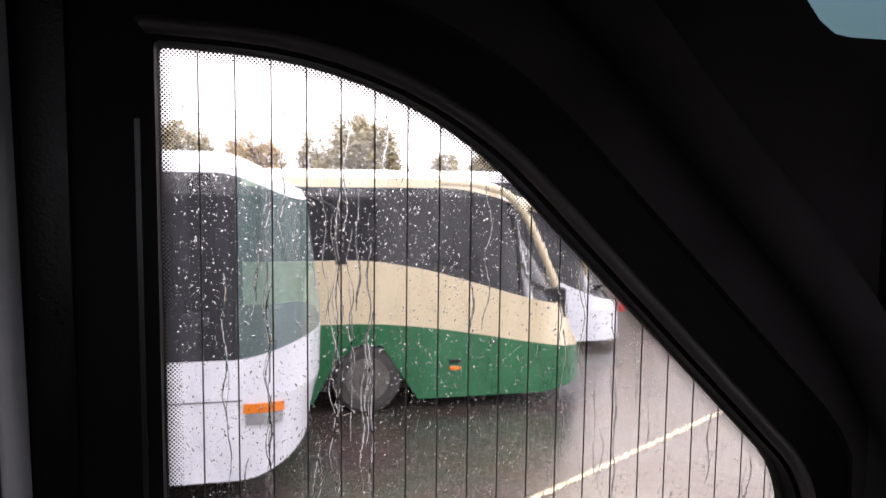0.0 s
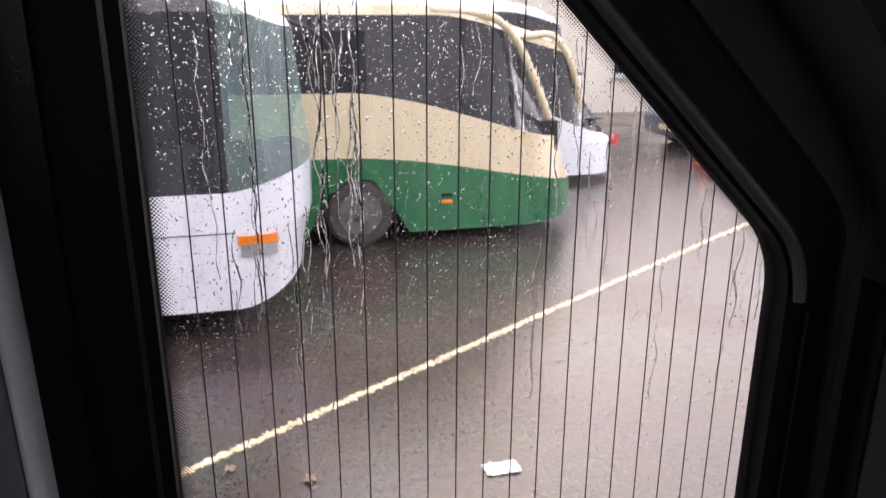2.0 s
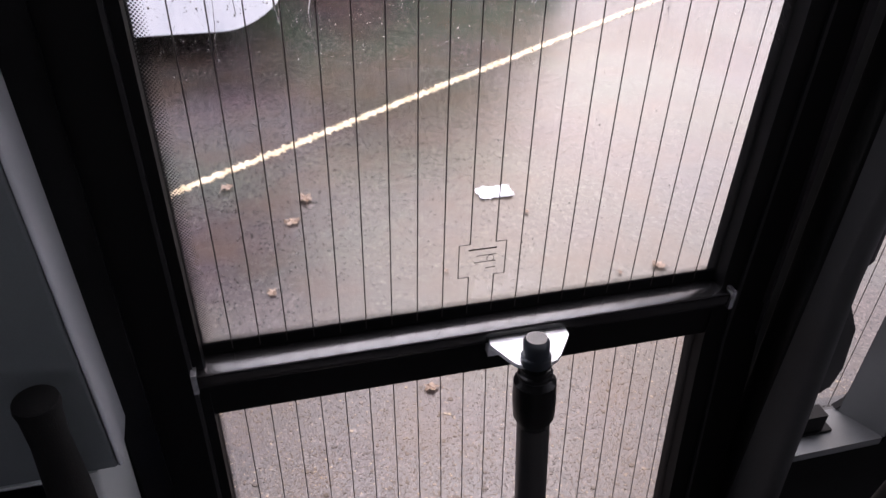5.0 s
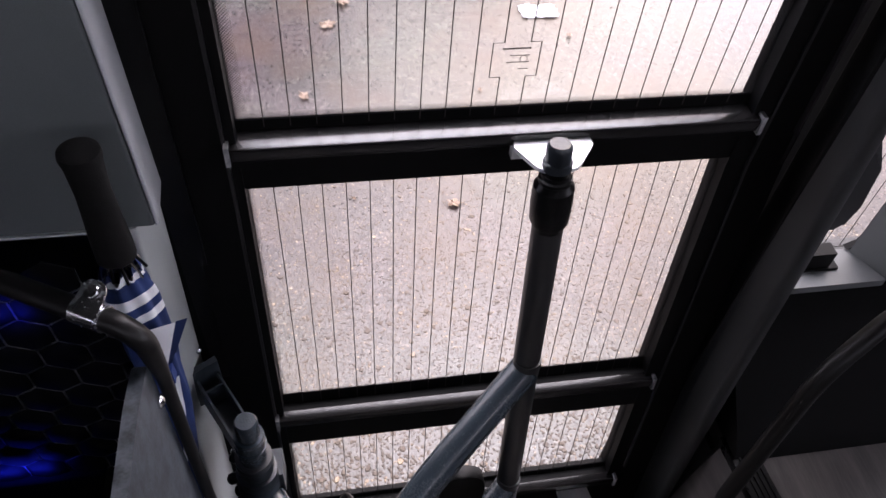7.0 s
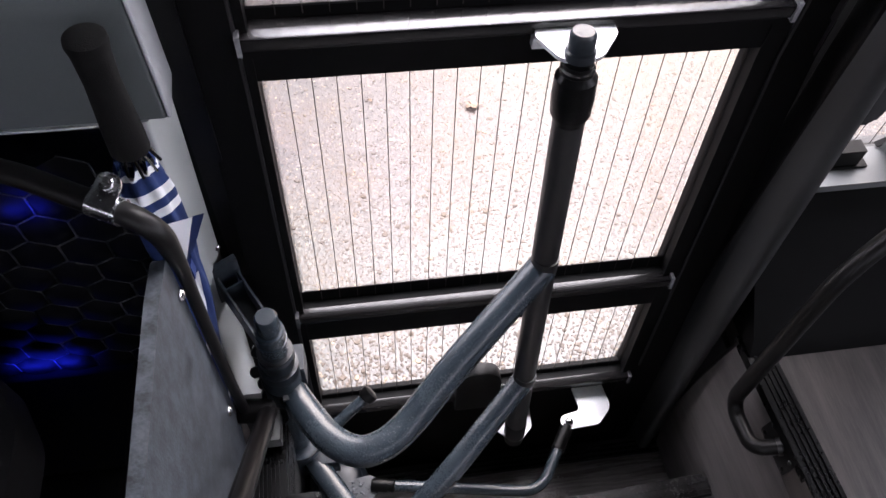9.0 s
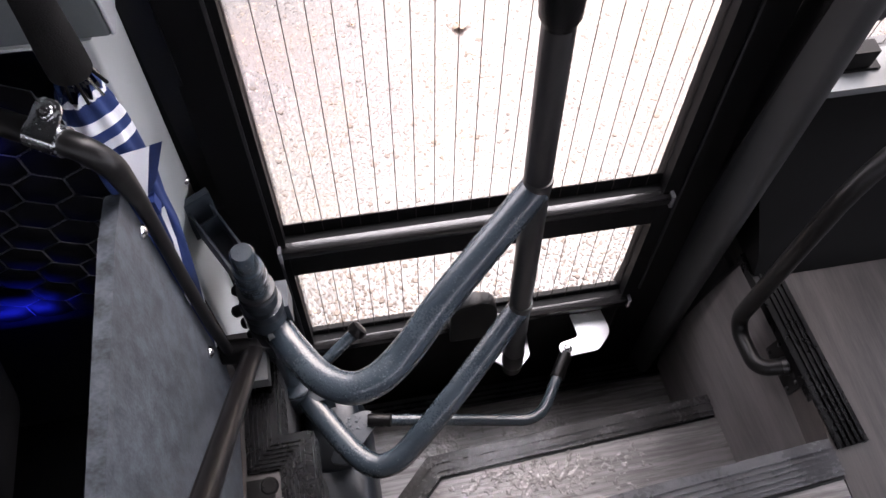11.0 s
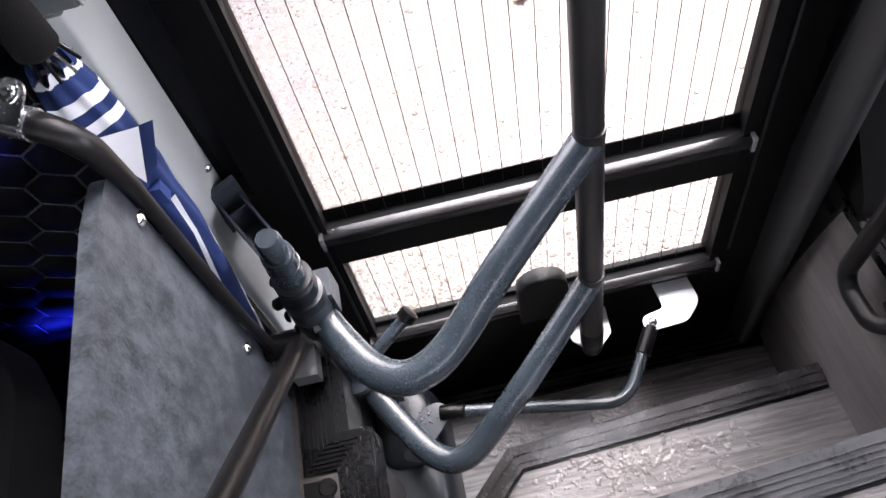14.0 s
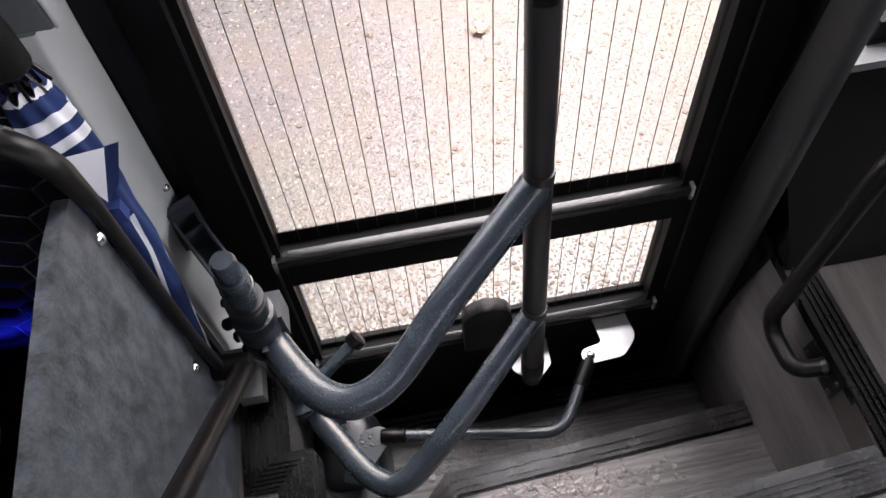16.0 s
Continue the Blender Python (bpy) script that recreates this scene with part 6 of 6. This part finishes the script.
def tree(x, y, h, rad, kind, seed, count=12000):
    r = random.Random(seed)
    t = thing("tree", f"autumn tree with thinning {kind.split('_')[0]} leaves behind the coaches", "tree", group="trees behind the yard")
    bm = bmesh.new()
    add_tube(bm, [(x, y, -0.05), (x + 0.1, y, h * 0.3), (x + r.uniform(-0.3, 0.3), y, h * 0.9)], [h * 0.035, h * 0.026, h * 0.005], 10)
    for _ in range(16):
        z = h * r.uniform(0.25, 0.75)
        a = r.uniform(0, 6.28)
        L = rad * r.uniform(0.4, 0.8)
        add_tube(bm, [(x + 0.05, y, z), (x + math.cos(a) * L * 0.5, y + math.sin(a) * L * 0.5, min(z + L * 0.35, h * 0.85)), (x + math.cos(a) * L, y + math.sin(a) * L, min(z + L * 0.8, h * 0.9))], [h * 0.011, h * 0.007, h * 0.002], 6)
    part("trunk", bm, BARK, t)
    me = crown_mesh(r, x, y, h * 0.1, h, rad, count, 0.19)
    me.materials.append(FOLIAGE[kind])
    ob = new("crown", me)
    ob.parent = t


tree(-3.9, 42, 5.4, 1.8, "olive_foliage", 21)
tree(-0.1, 42, 5.0, 1.9, "rust_foliage", 22)
tree(5.6, 42, 6.0, 2.5, "olive_foliage", 23, 18000)
tree(3.2, 44, 5.1, 1.4, "olive_foliage", 24, 5000)
tree(10.7, 42, 3.9, 1.6, "olive_foliage", 25, 6000)
tree(14.2, 42, 4.9, 2.1, "olive_foliage", 26)
tree(18.5, 38, 5.6, 2.8, "olive_foliage", 27)
tree(-9, 44, 5.6, 2.8, "olive_foliage", 28, 6000)


def shrub(x, y, w, h, seed):
    r = random.Random(seed)
    me = crown_mesh(r, x, y, 0.0, h, w, 1600, 0.11)
    me.materials.append(FOLIAGE["dark_foliage"])
    s = thing("shrub", "dark low shrub along the yard edge", "shrub", group="shrubs at the yard edge")
    ob = new("leaves", me)
    ob.parent = s


for i in range(5):
    shrub(11.6 + i * 0.9 + (i % 3) * 0.2, 13.9 + (i * 7 % 5) * 0.2, 0.5, 0.7 + (i * 3 % 4) * 0.1, 40 + i)

CAR_PAINT = mat("dark_blue_grey_car_paint", (0.05, 0.055, 0.075), (0.07, 0.075, 0.1), rough=0.25, scale=2, fine=60, coat=0.6)


def parked_car(x, y):
    """A hatchback along x, its nose to the left."""
    c = thing("car", "dark blue-grey parked hatchback wet with rain", "car")
    body = prism(rounded([(x, 0.25), (x + 3.9, 0.25), (x + 3.9, 0.8), (x + 3.75, 0.95), (x + 1.0, 0.95), (x + 0.1, 0.78), (x, 0.6)], [0.05, 0.05, 0.1, 0.1, 0.2, 0.15, 0.08], 5), "y", y, y + 1.7, 0.05)
    part("body", body, CAR_PAINT, c)
    part("cabin", prism(rounded([(x + 1.0, 0.94), (x + 3.7, 0.94), (x + 3.35, 1.42), (x + 1.75, 1.45)], [0.02, 0.02, 0.15, 0.2], 5), "y", y + 0.1, y + 1.6, 0.05), COACH_GLASS_CAR, c, "dark car windows")
    part("roof", prism(rounded([(x + 1.62, 1.36), (x + 3.4, 1.36), (x + 3.3, 1.46), (x + 1.8, 1.49)], [0.02, 0.02, 0.05, 0.06], 4), "y", y + 0.08, y + 1.62, 0.03), CAR_PAINT, c)
    for px in (1.28, 2.45):
        part("window_post", prism([(x + px, 0.95), (x + px + 0.08, 0.95), (x + px + 0.28, 1.4), (x + px + 0.2, 1.4)], "y", y + 0.085, y + 0.1), CAR_PAINT, c)
    for wx in (0.75, 3.1):
        for wy in (y + 0.02, y + 1.68):
            w = part("wheel", lathe((x + wx, wy - 0.09, 0.31), (x + wx, wy + 0.09, 0.31), [(0, 0.2), (0.0, 0.28), (0.15, 0.31), (0.85, 0.31), (1, 0.28)], 28), TYRE, c)
            part("rim", lathe((x + wx, wy - 0.1, 0.31), (x + wx, wy + 0.02, 0.31), [(0, 0.19), (0.3, 0.18), (1, 0.05)], 20), LENS, w, "grey alloy rim")
    part("headlamp", box(x - 0.005, x + 0.12, y + 0.1, y + 0.4, 0.58, 0.7, 0.02), LENS, c)
    part("number_plate", box(x - 0.012, x - 0.004, y + 0.6, y + 1.1, 0.38, 0.48), CREAM, c, "plain pale plate")


parked_car(7.7, 11.2)

# ---- rain on the door glass ----
r = random.Random(77)
bm_v, bm_f = [], []


def drop(x, z, w, h, y=0.0056, tall=0.35):
    """A ragged flattened bead of water, heavier at its foot."""
    base = len(bm_v)
    k = 9
    yo = y + lean(z)
    wob = [1 + 0.22 * math.sin(2 * math.pi * i / k * 2 + x * 9000) + r.uniform(-0.16, 0.16) for i in range(k)]
    skew = r.uniform(-0.5, 0.5)
    for s, d in ((1.0, 0.0), (0.8, 0.55), (0.45, 0.9)):
        for i in range(k):
            a = 2 * math.pi * i / k
            dz = math.sin(a) * h * s * wob[i]
            bm_v.append((x + math.cos(a) * w * s * wob[i] + skew * dz, yo + d * min(w, h) * tall, z + dz))
    bm_v.append((x, yo + min(w, h) * tall, z - h * 0.1))
    bm_v.append((x, yo, z))
    for ring in (0, 1):
        for i in range(k):
            j = (i + 1) % k
            bm_f.append((base + ring * k + i, base + ring * k + j, base + ring * k + k + j, base + ring * k + k + i))
    for i in range(k):
        j = (i + 1) % k
        bm_f.append((base + 2 * k + i, base + 2 * k + j, base + 3 * k))
        bm_f.append((base + j, base + i, base + 3 * k + 1))


def trail(x, z0, z1, w, seed, y=0.0056):
    """A wriggling runnel of water."""
    q = random.Random(seed)
    n = max(8, int(abs(z0 - z1) / 0.0028))
    base = len(bm_v)
    cx, ph = x, q.uniform(0, 6)
    amp = q.uniform(0.001, 0.0034)
    for i in range(n + 1):
        z = z0 + (z1 - z0) * i / n
        ph += q.uniform(0.1, 0.42)
        cx += q.gauss(0, 0.00022)
        px = cx + amp * math.sin(ph)
        hw_ = w * q.uniform(0.6, 1.15) * (0.6 + 0.4 * math.sin(ph * 0.37 + seed) ** 2)
        if i in (0, n):
            hw_ *= 0.2
        yo = y + lean(z)
        bm_v.extend([(px - hw_, yo, z), (px - hw_ * 0.5, yo + hw_ * 0.2, z), (px + hw_ * 0.5, yo + hw_ * 0.2, z), (px + hw_, yo, z)])
    for i in range(n):
        a, b = base + i * 4, base + i * 4 + 4
        for p, s in ((0, 1), (1, 2), (2, 3), (3, 0)):
            bm_f.append((a + p, a + s, b + s, b + p))


count = 0
while count < 13000:
    x, z = r.uniform(0.01, 0.65), r.uniform(1.74, 2.63)
    if z > pane_top(x) - 0.012:
        continue
    keep = 1.0 if z > 2.2 else max(0.03, 1 - (2.2 - z) / 0.2)
    if r.random() > keep:
        continue
    s = min(0.0010, 0.0003 * r.paretovariate(2.1))
    drop(x, z, s * r.uniform(0.5, 1.0), s * r.uniform(0.8, 1.9), tall=r.uniform(0.2, 0.45))
    count += 1
for i in range(45):
    x = r.choice((r.uniform(0.05, 0.20), r.uniform(0.05, 0.20), r.uniform(0.02, 0.64), r.uniform(0.36, 0.46)))
    top = min(pane_top(x) - 0.02, r.uniform(2.2, 2.62))
    trail(x, top, top - r.uniform(0.05, 0.2), r.uniform(0.0005, 0.0014), 100 + i)
for i in range(14):
    x = r.choice((0.088, 0.094, 0.152, 0.163)) + r.uniform(-0.004, 0.004)
    top = r.uniform(2.26, 2.6)
    trail(x, top, top - r.uniform(0.08, 0.26), r.uniform(0.0005, 0.0011), 200 + i)
me = bpy.data.meshes.new("raindrops")
me.from_pydata(bm_v, [], bm_f)
me.polygons.foreach_set("use_smooth", [True] * len(me.polygons))
me.materials.append(WATER)
ro = tagged(new("raindrops", me), "rain drops and runnels on the outside of the door glass", "raindrops", kind="stuff")
ro.visible_shadow = False
